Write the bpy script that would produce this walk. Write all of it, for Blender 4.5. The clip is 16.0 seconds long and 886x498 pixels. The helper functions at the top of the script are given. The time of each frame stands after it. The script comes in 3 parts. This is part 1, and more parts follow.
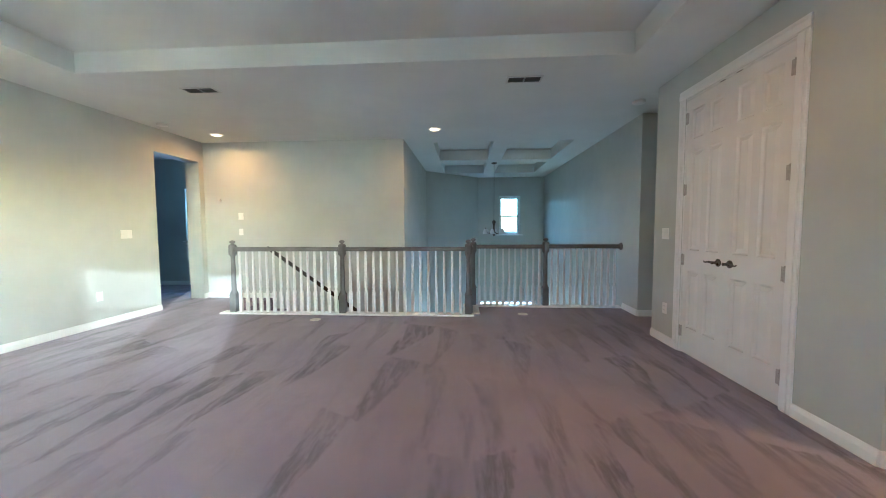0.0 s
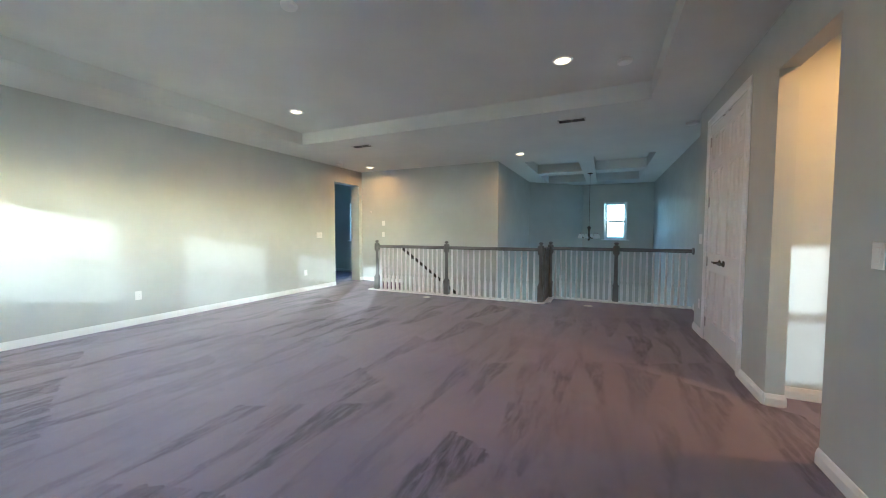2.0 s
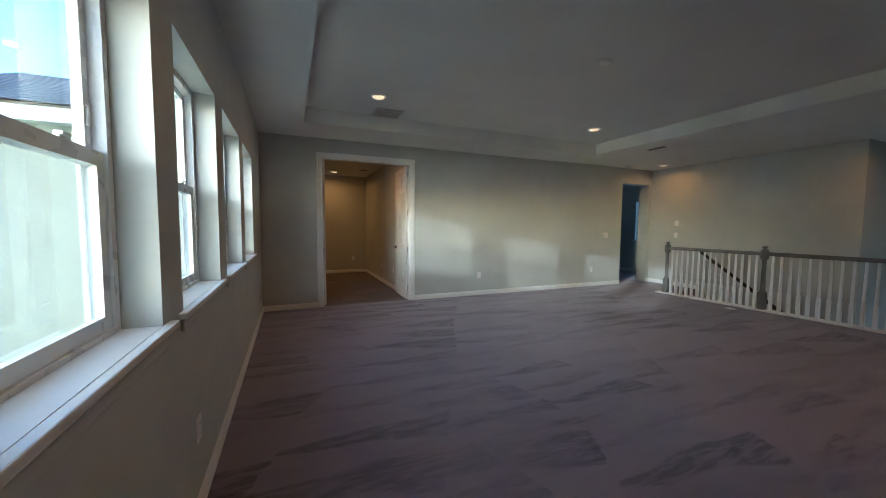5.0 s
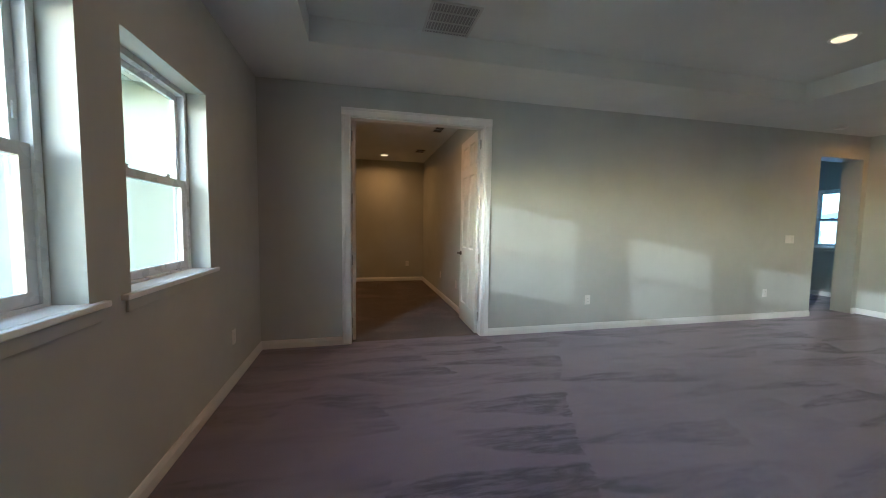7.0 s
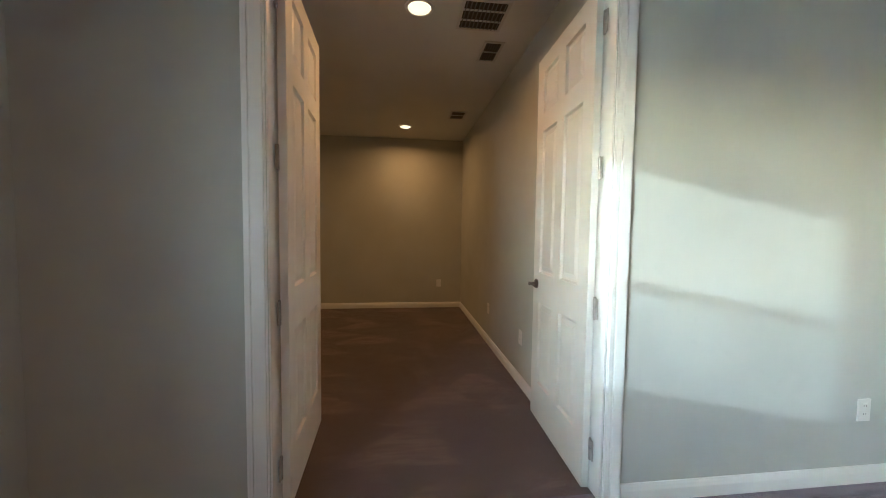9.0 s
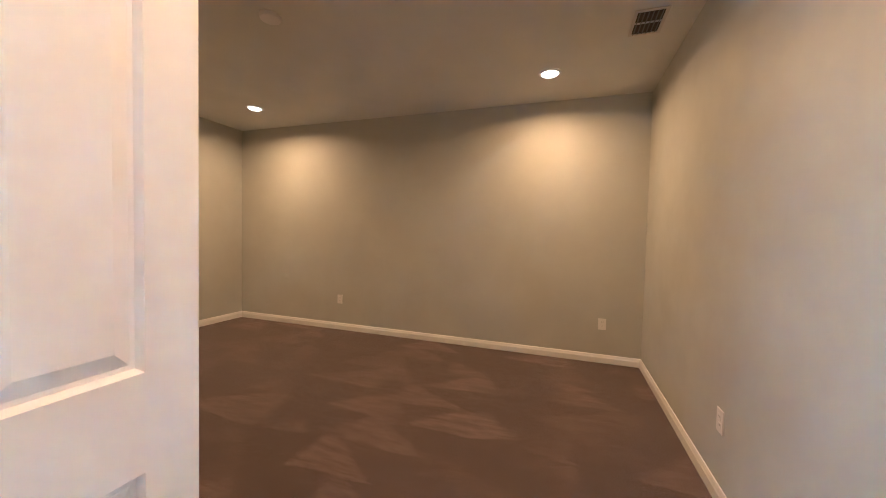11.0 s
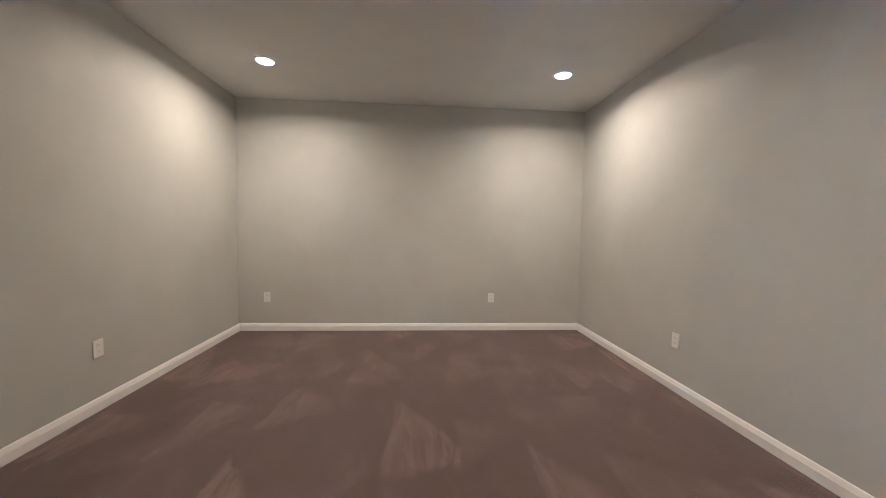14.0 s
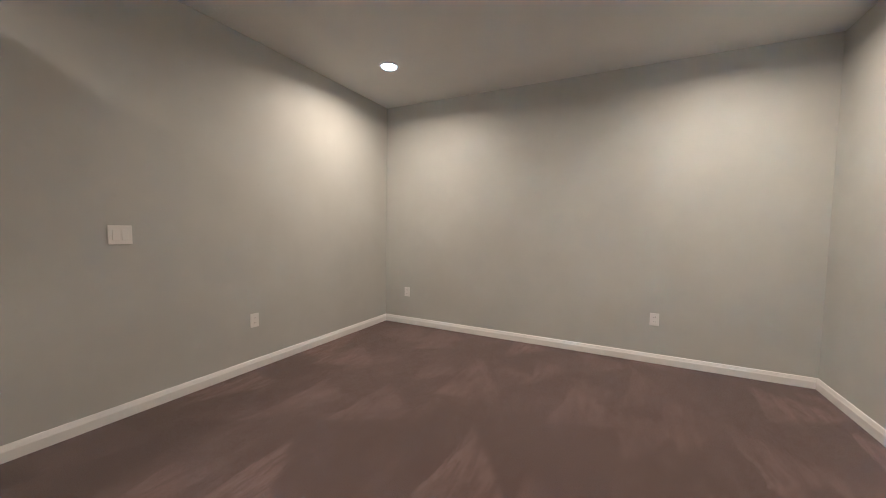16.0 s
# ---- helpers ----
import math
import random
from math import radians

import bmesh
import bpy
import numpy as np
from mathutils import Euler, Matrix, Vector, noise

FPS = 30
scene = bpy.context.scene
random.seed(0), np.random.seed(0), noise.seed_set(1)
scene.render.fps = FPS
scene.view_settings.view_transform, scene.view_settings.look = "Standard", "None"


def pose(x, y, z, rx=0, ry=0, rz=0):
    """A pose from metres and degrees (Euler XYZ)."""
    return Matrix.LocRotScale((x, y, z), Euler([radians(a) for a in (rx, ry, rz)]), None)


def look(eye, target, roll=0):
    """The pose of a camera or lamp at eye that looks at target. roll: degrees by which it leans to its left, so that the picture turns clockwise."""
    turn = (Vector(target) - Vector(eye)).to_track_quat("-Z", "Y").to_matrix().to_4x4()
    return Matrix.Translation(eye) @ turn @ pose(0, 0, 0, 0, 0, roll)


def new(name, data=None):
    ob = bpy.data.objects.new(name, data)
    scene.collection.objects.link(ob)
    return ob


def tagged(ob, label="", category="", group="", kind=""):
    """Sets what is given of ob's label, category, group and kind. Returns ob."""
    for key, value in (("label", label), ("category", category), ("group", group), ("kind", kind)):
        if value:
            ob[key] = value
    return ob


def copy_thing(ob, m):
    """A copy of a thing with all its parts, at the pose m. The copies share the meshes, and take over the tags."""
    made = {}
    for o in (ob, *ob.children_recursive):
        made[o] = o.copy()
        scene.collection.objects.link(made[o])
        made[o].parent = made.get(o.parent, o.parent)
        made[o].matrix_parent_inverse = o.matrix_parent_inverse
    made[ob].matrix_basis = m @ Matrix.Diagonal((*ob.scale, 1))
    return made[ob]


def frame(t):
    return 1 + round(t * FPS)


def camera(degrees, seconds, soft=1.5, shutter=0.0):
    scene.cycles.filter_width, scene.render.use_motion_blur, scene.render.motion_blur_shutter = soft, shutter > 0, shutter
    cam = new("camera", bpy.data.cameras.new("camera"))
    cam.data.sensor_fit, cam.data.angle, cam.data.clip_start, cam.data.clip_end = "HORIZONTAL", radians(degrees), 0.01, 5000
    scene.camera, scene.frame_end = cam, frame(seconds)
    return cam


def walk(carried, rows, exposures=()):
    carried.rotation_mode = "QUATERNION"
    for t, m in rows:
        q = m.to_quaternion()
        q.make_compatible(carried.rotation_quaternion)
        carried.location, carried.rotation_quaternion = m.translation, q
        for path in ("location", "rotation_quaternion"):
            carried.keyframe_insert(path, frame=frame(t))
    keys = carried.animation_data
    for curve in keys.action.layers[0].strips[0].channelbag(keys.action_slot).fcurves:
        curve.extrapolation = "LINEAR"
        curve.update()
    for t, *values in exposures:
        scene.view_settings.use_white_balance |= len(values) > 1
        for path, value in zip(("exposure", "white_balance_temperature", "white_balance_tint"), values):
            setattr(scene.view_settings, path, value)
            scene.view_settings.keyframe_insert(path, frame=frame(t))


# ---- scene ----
cam = camera(102.6, 16.0, 0.8)
PATH = [
    (0, (4.624, 2.57, 1.234), (4.496, 4.563, 1.113), -0.3),
    (0.5, (4.915, 2.208, 1.237), (4.503, 4.162, 1.127), -0.1),
    (1, (5.17, 1.891, 1.233), (4.653, 3.82, 1.127), -0.1),
    (1.5, (5.415, 1.552, 1.229), (4.769, 3.443, 1.132), 0.0),
    (2, (5.656, 1.206, 1.243), (4.829, 3.024, 1.146), 0.1),
    (2.5, (5.941, 0.885, 1.277), (4.834, 2.548, 1.177), 0.4),
    (3, (6.177, 0.57, 1.343), (4.914, 2.117, 1.232), 0.6),
    (3.5, (6.257, 0.413, 1.352), (4.797, 1.775, 1.241), 0.4),
    (4, (6.298, 0.39, 1.39), (4.664, 1.536, 1.265), 0.4),
    (4.5, (6.278, 0.379, 1.375), (4.524, 1.333, 1.254), 0.5),
    (5, (6.095, 0.42, 1.349), (4.261, 1.207, 1.22), 0.4),
    (5.2, (5.931, 0.45, 1.366), (4.074, 1.178, 1.223), 0.3),
    (7.5, (3.301, 1.114, 1.287), (1.346, 1.521, 1.171), 0.9),
    (8, (2.689, 1.199, 1.274), (0.721, 1.544, 1.168), 0.9),
    (8.2, (2.444, 1.266, 1.287), (0.471, 1.578, 1.178), 0.9),
    (10.3, (0.239, 1.599, 1.268), (-1.756, 1.478, 1.209), 0.8),
    (10.5, (0.075, 1.639, 1.286), (-1.906, 1.368, 1.219), 1.0),
    (11, (-0.299, 1.674, 1.281), (-2.189, 1.022, 1.206), 1.4),
    (11.5, (-0.677, 1.758, 1.252), (-2.422, 0.782, 1.187), 1.8),
    (12, (-1.011, 1.803, 1.245), (-2.451, 0.416, 1.171), 1.5),
    (12.5, (-1.37, 1.714, 1.255), (-2.357, -0.023, 1.16), 1.3),
    (13, (-1.676, 1.692, 1.269), (-2.252, -0.221, 1.163), 0.8),
    (13.5, (-1.966, 1.605, 1.261), (-2.26, -0.37, 1.146), 1.0),
    (14, (-2.238, 1.5, 1.25), (-2.382, -0.492, 1.142), 1.0),
    (14.5, (-2.455, 1.423, 1.233), (-2.477, -0.575, 1.133), 1.2),
    (15, (-2.625, 1.371, 1.232), (-2.466, -0.621, 1.139), 1.2),
    (15.5, (-2.774, 1.21, 1.237), (-2.318, -0.734, 1.136), 1.1),
    (16, (-2.887, 0.937, 1.223), (-1.98, -0.841, 1.107), 0.9),
]
EXPOSURES = [(0.0, 5.08, 4400, -5), (1.5, 4.83, 4420, -3), (3.0, 4.63, 4490, -3), (4.0, 4.5, 4490, -4), (5.0, 3.35, 4600, 0), (7.3, 3.57, 4520, -2), (8.2, 3.75, 4450, -4), (10.5, 5.1, 4050, 2), (11.0, 5.68, 3830, 5), (12.0, 6.14, 3640, 7), (12.5, 6.12, 3250, 4), (13.0, 6.16, 3060, 2), (16.0, 6.14, 3000, 2)]
walk(cam, [(t, look(e, g, r)) for t, e, g, r in PATH], EXPOSURES)

SKY_STRENGTH, SUN_POWER, LENS_GLOW, FOYER_FILL, BEDROOM_FILL = 0.15, 0.155, 0.12, 0.95, 0.5
LOFT_LAMP, DEN_LAMP, HALL_LAMP, LAMP_COLOR = 0.42, 0.60, 1.05, (1.0, 0.413, 0.10)

# ---- world, sun, exposure ----
SUN_DIR = Vector((1.0, -1.90, 0.37)).normalized()
world = bpy.data.worlds.new("sky_world")
scene.world = world
world.use_nodes = True
wn = world.node_tree.nodes
sky = wn.new("ShaderNodeTexSky")
sky.sky_type = "NISHITA"
sky.sun_disc = False
sky.sun_elevation = math.asin(SUN_DIR.z)
sky.sun_rotation = math.atan2(SUN_DIR.x, SUN_DIR.y)
sky.dust_density, sky.ozone_density = 1.6, 2.4
wn["Background"].inputs["Strength"].default_value = SKY_STRENGTH
world.node_tree.links.new(sky.outputs[0], wn["Background"].inputs["Color"])

sun_data = bpy.data.lights.new("sun", "SUN")
sun_data.energy, sun_data.angle, sun_data.color = SUN_POWER, radians(0.8), (1.0, 0.84, 0.66)
sun = new("sun", sun_data)
sun.matrix_world = look((20, -36, 8), (20 - SUN_DIR.x, -36 - SUN_DIR.y, 8 - SUN_DIR.z))


# ---- materials ----
class Nodes:
    """A small wrapper to wire a node material."""

    def __init__(self, name):
        self.mat = bpy.data.materials.new(name)
        self.mat.use_nodes = True
        self.tree = self.mat.node_tree
        self.bsdf = self.tree.nodes["Principled BSDF"]
        self.pos = self.add("ShaderNodeTexCoord").outputs["Object"]

    def add(self, kind, **values):
        node = self.tree.nodes.new(kind)
        if "operation" in values:
            node.operation = values["operation"]
        if "data_type" in values:
            node.data_type, node.blend_type = values["data_type"], values["blend_type"]
        if "noise_dimensions" in values:
            node.noise_dimensions = values["noise_dimensions"]
        return node

    def put(self, socket, value):
        if isinstance(value, bpy.types.NodeSocket):
            self.tree.links.new(value, socket)
        else:
            socket.default_value = value

    def mapped(self, scale=(1, 1, 1), turn=0.0, vec=None):
        m = self.add("ShaderNodeMapping")
        self.put(m.inputs["Vector"], vec or self.pos)
        m.inputs["Scale"].default_value = scale
        m.inputs["Rotation"].default_value = (0, 0, turn)
        return m.outputs[0]

    def noise(self, scale, detail=3.0, vec=None, rough=0.55):
        n = self.add("ShaderNodeTexNoise")
        self.put(n.inputs["Vector"], vec or self.pos)
        n.inputs["Scale"].default_value, n.inputs["Detail"].default_value = scale, detail
        n.inputs["Roughness"].default_value = rough
        return n.outputs["Fac"]

    def math(self, op, a, b=0.0, c=0.0):
        n = self.add("ShaderNodeMath", operation=op)
        for s, v in zip(n.inputs, (a, b, c)):
            self.put(s, v)
        return n.outputs[0]

    def span(self, value, a, b, c=0.0, d=1.0, smooth=True):
        n = self.add("ShaderNodeMapRange")
        n.interpolation_type = "SMOOTHSTEP" if smooth else "LINEAR"
        for s, v in zip(n.inputs, (value, a, b, c, d)):
            self.put(s, v)
        return n.outputs[0]

    def mix(self, fac, a, b, blend="MIX"):
        n = self.add("ShaderNodeMix", data_type="RGBA", blend_type=blend)
        self.put(n.inputs[0], fac)
        for s, v in ((n.inputs[6], a), (n.inputs[7], b)):
            self.put(s, (*v, 1) if isinstance(v, tuple) else v)
        return n.outputs[2]

    def bump(self, height, strength, distance=0.01):
        n = self.add("ShaderNodeBump")
        n.inputs["Strength"].default_value, n.inputs["Distance"].default_value = strength, distance
        self.put(n.inputs["Height"], height)
        self.put(self.bsdf.inputs["Normal"], n.outputs[0])

    def done(self, color=None, rough=0.5, metal=0.0, **more):
        if color is not None:
            self.put(self.bsdf.inputs["Base Color"], (*color, 1) if isinstance(color, tuple) else color)
        self.put(self.bsdf.inputs["Roughness"], rough)
        self.bsdf.inputs["Metallic"].default_value = metal
        for key, value in more.items():
            self.put(self.bsdf.inputs[key], value)
        return self.mat


def shade(c, k):
    return tuple(v * k for v in c)


def paint(name, color, rough, vary=0.06, peel=90, strength=0.12, distance=0.002):
    """Rolled wall or ceiling paint with a fine texture and faint large blotches."""
    n = Nodes(name)
    blotch = n.span(n.noise(1.3, 4), 0.3, 0.7)
    fine = n.noise(peel, 2)
    col = n.mix(blotch, shade(color, 1 - vary), shade(color, 1 + vary * 0.5))
    col = n.mix(n.span(n.noise(14, 3), 0.62, 0.8, 0, 0.3), col, shade(color, 1 - 2 * vary))
    n.bump(fine, strength, distance)
    return n.done(col, n.span(n.noise(6, 2), 0.3, 0.7, rough - 0.06, rough + 0.06))


def carpet_material(name, dark, light, turn, cell_x=0.34, cell_y=1.05, lighten=False):
    """Cut-pile carpet: tufts, scuffs and the wedge-shaped strokes of a vacuum cleaner, ragged at their edges."""
    n = Nodes(name)

    def push(scale, detail, amount, base):
        wob = n.add("ShaderNodeTexNoise")
        wob.inputs["Scale"].default_value, wob.inputs["Detail"].default_value = scale, detail
        n.put(wob.inputs["Vector"], n.pos)
        move = n.add("ShaderNodeVectorMath", operation="MULTIPLY_ADD")
        n.put(move.inputs[0], wob.outputs["Color"])
        move.inputs[1].default_value = amount
        n.put(move.inputs[2], base)
        return move.outputs[0]

    warp = push(30.0, 6, (0.055, 0.10, 0), push(1.0, 2, (0.24, 0.36, 0), n.pos))

    def strokes(angle, cx, cy, shift):
        v = n.mapped((1 / cx, 1 / cy, 1), angle, warp)
        sep = n.add("ShaderNodeSeparateXYZ")
        n.put(sep.inputs[0], v)
        row = n.math("FLOOR", n.math("ADD", sep.outputs[1], shift))
        jog = n.math("FRACT", n.math("MULTIPLY", n.math("SINE", n.math("MULTIPLY", row, 12.9898)), 43758.5))
        u = n.math("ADD", sep.outputs[0], jog)
        key = n.add("ShaderNodeCombineXYZ")
        n.put(key.inputs[0], n.math("FLOOR", u))
        n.put(key.inputs[1], row)
        rnd = n.add("ShaderNodeTexWhiteNoise", noise_dimensions="2D")
        n.put(rnd.inputs["Vector"], key.outputs[0])
        pick = rnd.outputs["Value"]
        fu, fv = n.math("FRACT", u), n.math("FRACT", n.math("ADD", sep.outputs[1], shift))
        half = n.math("MULTIPLY", n.math("MULTIPLY_ADD", fv, 0.78, 0.22), n.math("MULTIPLY_ADD", pick, 0.36, 0.14))
        lean = n.math("MULTIPLY_ADD", n.math("SUBTRACT", pick, 0.6), n.math("SUBTRACT", fv, 0.5), 0.5)
        edge = n.math("SUBTRACT", half, n.math("ABSOLUTE", n.math("SUBTRACT", fu, lean)))
        wedge = n.span(edge, -0.03, 0.06)
        comb = n.span(n.noise(7.0, 5, n.mapped((3.0, 0.5, 1), angle), 0.75), 0.41, 0.58, 0.30, 1.0)
        return n.math("MULTIPLY", n.math("MULTIPLY", wedge, comb), n.span(pick, 0.15, 0.65, 0.08, 1.0))

    a = strokes(turn, cell_x, cell_y, 0.3)
    b = strokes(turn + 0.32, cell_x * 1.35, cell_y * 1.2, 0.7)
    patch = n.span(n.noise(0.6, 2), 0.42, 0.58)
    marks = n.math("ADD", n.math("MULTIPLY", a, patch), n.math("MULTIPLY", b, n.math("SUBTRACT", 1.0, patch)))
    streak = n.span(n.noise(2.2, 6, n.mapped((3.5, 0.8, 1), turn + 0.1), 0.68), 0.5, 0.68)
    scuff = n.span(n.noise(4.5, 6, None, 0.75), 0.57, 0.70)
    tone = n.math("ADD", n.math("MULTIPLY", n.math("MULTIPLY", marks, n.span(n.noise(0.45, 2), 0.36, 0.54, 0.45, 1.0)), 0.80), n.math("MULTIPLY", streak, 0.16))
    tone = n.math("MINIMUM", n.math("ADD", tone, n.math("MULTIPLY", scuff, 0.17)), 1.0)
    if lighten:
        tone = n.math("SUBTRACT", 1.0, tone)
    col = n.mix(tone, light, dark)
    col = n.mix(n.span(n.noise(0.8, 4), 0.35, 0.7, 0, 0.3), col, shade(dark, 1.35))
    pile = n.noise(330, 2)
    tuft = n.noise(120, 3, None, 0.7)
    col = n.mix(n.span(pile, 0.32, 0.62), n.mix(1.0, col, (0.62, 0.60, 0.60), "MULTIPLY"), col)
    col = n.mix(n.span(tuft, 0.55, 0.72, 0, 0.5), col, n.mix(1.0, col, (1.35, 1.32, 1.3), "MULTIPLY"))
    n.bump(n.math("ADD", pile, n.math("MULTIPLY", tuft, 0.9)), 0.6, 0.006)
    return n.done(col, 0.95, **{"Sheen Weight": 0.3, "Specular IOR Level": 0.1})


def enamel(name, color, rough, vary=0.05, grain=0.0):
    n = Nodes(name)
    tone = n.span(n.noise(3.0, 4), 0.35, 0.7)
    col = n.mix(tone, shade(color, 1 - vary), color)
    col = n.mix(n.span(n.noise(22, 4), 0.66, 0.8, 0, 0.12), col, shade(color, 0.9))
    n.bump(n.noise(60, 3, n.mapped((1, 1, 0.15))), 0.06 + grain, 0.0006)
    return n.done(col, n.span(n.noise(9, 2), 0.3, 0.7, rough - 0.07, rough + 0.07))


def metal(name, color, rough):
    n = Nodes(name)
    col = n.mix(n.span(n.noise(30, 3), 0.35, 0.7), shade(color, 0.8), color)
    return n.done(col, n.span(n.noise(55, 2), 0.3, 0.7, rough - 0.08, rough + 0.1), 1.0)


def glowing(name, color, strength):
    n = Nodes(name)
    n.bsdf.inputs["Emission Color"].default_value = (*color, 1)
    n.bsdf.inputs["Emission Strength"].default_value = strength
    return n.done((0.8, 0.78, 0.72), 0.4)


def clear_glass(name, tint=(1, 1, 1)):
    n = Nodes(name)
    return n.done(tint, 0.0, **{"Transmission Weight": 1.0, "IOR": 1.45})


WALL = paint("wall_paint", (0.535, 0.545, 0.505), 0.55)
CEIL = paint("ceiling_paint", (0.72, 0.725, 0.69), 0.8, 0.04, 45, 0.35, 0.004)
TRIM = enamel("trim_enamel", (0.86, 0.855, 0.83), 0.35, 0.04)
DOOR = enamel("door_enamel", (0.80, 0.785, 0.75), 0.4, 0.05, 0.05)
RAIL = enamel("rail_taupe_paint", (0.20, 0.197, 0.187), 0.38, 0.2, 0.1)
CARPET = carpet_material("loft_carpet", (0.086, 0.070, 0.091), (0.318, 0.267, 0.330), -0.14, 0.29, 0.92)
# same carpet as the loft; the den's dim warm light is in the colours
CARPET_WARM_LIT = carpet_material("carpet_warm_lit", (0.098, 0.065, 0.054), (0.240, 0.166, 0.138), 1.35, 0.30, 0.85, True)
VINYL = enamel("window_vinyl", (0.78, 0.79, 0.78), 0.3, 0.03)
PLATE = enamel("plate_plastic", (0.84, 0.83, 0.79), 0.35, 0.03)
SLOT = enamel("slot_plastic", (0.05, 0.05, 0.05), 0.5)
NICKEL = metal("satin_nickel", (0.55, 0.52, 0.48), 0.35)
BRONZE = metal("dark_pewter", (0.16, 0.14, 0.125), 0.3)
VENT = enamel("vent_enamel", (0.62, 0.60, 0.56), 0.45)
VENT_GREY = enamel("vent_grey", (0.15, 0.145, 0.135), 0.6)
VENT_MID = enamel("vent_mid_grey", (0.36, 0.35, 0.33), 0.6)
# shade of the unbuilt duct, as a dark colour behind the slats
DUCT_SHADE = enamel("duct_shade", (0.06, 0.055, 0.05), 0.7)
def insect_screen(name, color, cover):
    """Woven dark mesh too fine to see singly: partly clear, partly dark thread."""
    n = Nodes(name)
    n.done(color, 0.7)
    clear = n.add("ShaderNodeBsdfTransparent")
    both = n.add("ShaderNodeMixShader")
    n.put(both.inputs[0], n.span(n.noise(9, 3), 0.3, 0.7, cover - 0.02, cover + 0.02))
    n.put(both.inputs[1], clear.outputs[0])
    n.put(both.inputs[2], n.bsdf.outputs[0])
    n.put(n.tree.nodes["Material Output"].inputs["Surface"], both.outputs[0])
    return n.mat


SCREEN = insect_screen("insect_screen", (0.05, 0.055, 0.05), 0.17)
GLASS = clear_glass("window_glass", (0.97, 1.0, 0.985))
LENS = glowing("lamp_lens", (1.0, 0.60, 0.27), LENS_GLOW)
SHADE = enamel("frosted_shade", (0.75, 0.76, 0.75), 0.35)
STUCCO = paint("stucco", (0.40, 0.405, 0.325), 0.85, 0.05, 60, 0.05, 0.002)
SOFFIT = enamel("soffit_vinyl", (0.6, 0.63, 0.6), 0.5)
SHINGLE = paint("roof_shingle", (0.09, 0.09, 0.10), 0.9, 0.3, 25, 0.6, 0.02)
GRASS = paint("grass_ground", (0.10, 0.12, 0.05), 0.95, 0.4, 12, 0.8, 0.05)
FENCE = paint("fence_board", (0.16, 0.13, 0.10), 0.8, 0.25, 30, 0.4, 0.01)
TILE = paint("foyer_floor", (0.38, 0.36, 0.33), 0.4, 0.1, 8, 0.1, 0.003)
DARK_WOOD = enamel("dark_handrail_stain", (0.05, 0.045, 0.04), 0.4, 0.2, 0.1)
BRASS = metal("floor_plate_brass", (0.8, 0.76, 0.68), 0.42)


# ---- mesh helpers ----
def mesh_of(bm, name, mat, smooth=False):
    data = bpy.data.meshes.new(name)
    bmesh.ops.recalc_face_normals(bm, faces=bm.faces)
    bm.to_mesh(data)
    bm.free()
    data.materials.append(mat)
    if smooth:
        data.polygons.foreach_set("use_smooth", [True] * len(data.polygons))
        data.set_sharp_from_angle(angle=radians(35))
    return data


def part(name, bm, mat, parent=None, label="", smooth=False, at=None):
    """Links a bmesh as one mesh object, under parent when one is given."""
    ob = new(name, mesh_of(bm, name, mat, smooth))
    if at is not None:
        ob.matrix_basis = at
    if parent:
        ob.parent = parent
    return tagged(ob, label)


def thing(name, label, category, at=None, group="", kind=""):
    ob = new(name)
    ob.empty_display_size = 0.1
    if at is not None:
        ob.matrix_basis = at
    return tagged(ob, label, category, group, kind)


def box(bm, x0, x1, y0, y1, z0, z1, bevel=0.0):
    made = bmesh.ops.create_cube(bm, size=1)["verts"]
    for v in made:
        v.co = Vector((x0 + (v.co.x + 0.5) * (x1 - x0), y0 + (v.co.y + 0.5) * (y1 - y0), z0 + (v.co.z + 0.5) * (z1 - z0)))
    if bevel:
        edges = list({e for v in made for e in v.link_edges})
        bmesh.ops.bevel(bm, geom=edges, offset=bevel, segments=2, affect="EDGES", profile=0.5)
    return bm


def boxes(*dims, bevel=0.0):
    bm = bmesh.new()
    for d in dims:
        box(bm, *d, bevel=bevel)
    return bm


def lathe(bm, profile, steps=20, centre=(0, 0, 0), square=False):
    """Turns a profile of (radius, z) round the z axis."""
    rings = []
    for r, z in profile:
        rings.append([bm.verts.new((centre[0] + r * math.cos(2 * math.pi * (k + 0.5) / steps), centre[1] + r * math.sin(2 * math.pi * (k + 0.5) / steps), centre[2] + z)) for k in range(steps)])
    for a, b in zip(rings, rings[1:]):
        for k in range(steps):
            bm.faces.new((a[k], a[(k + 1) % steps], b[(k + 1) % steps], b[k]))
    bm.faces.new(list(reversed(rings[0])))
    bm.faces.new(rings[-1])
    return bm


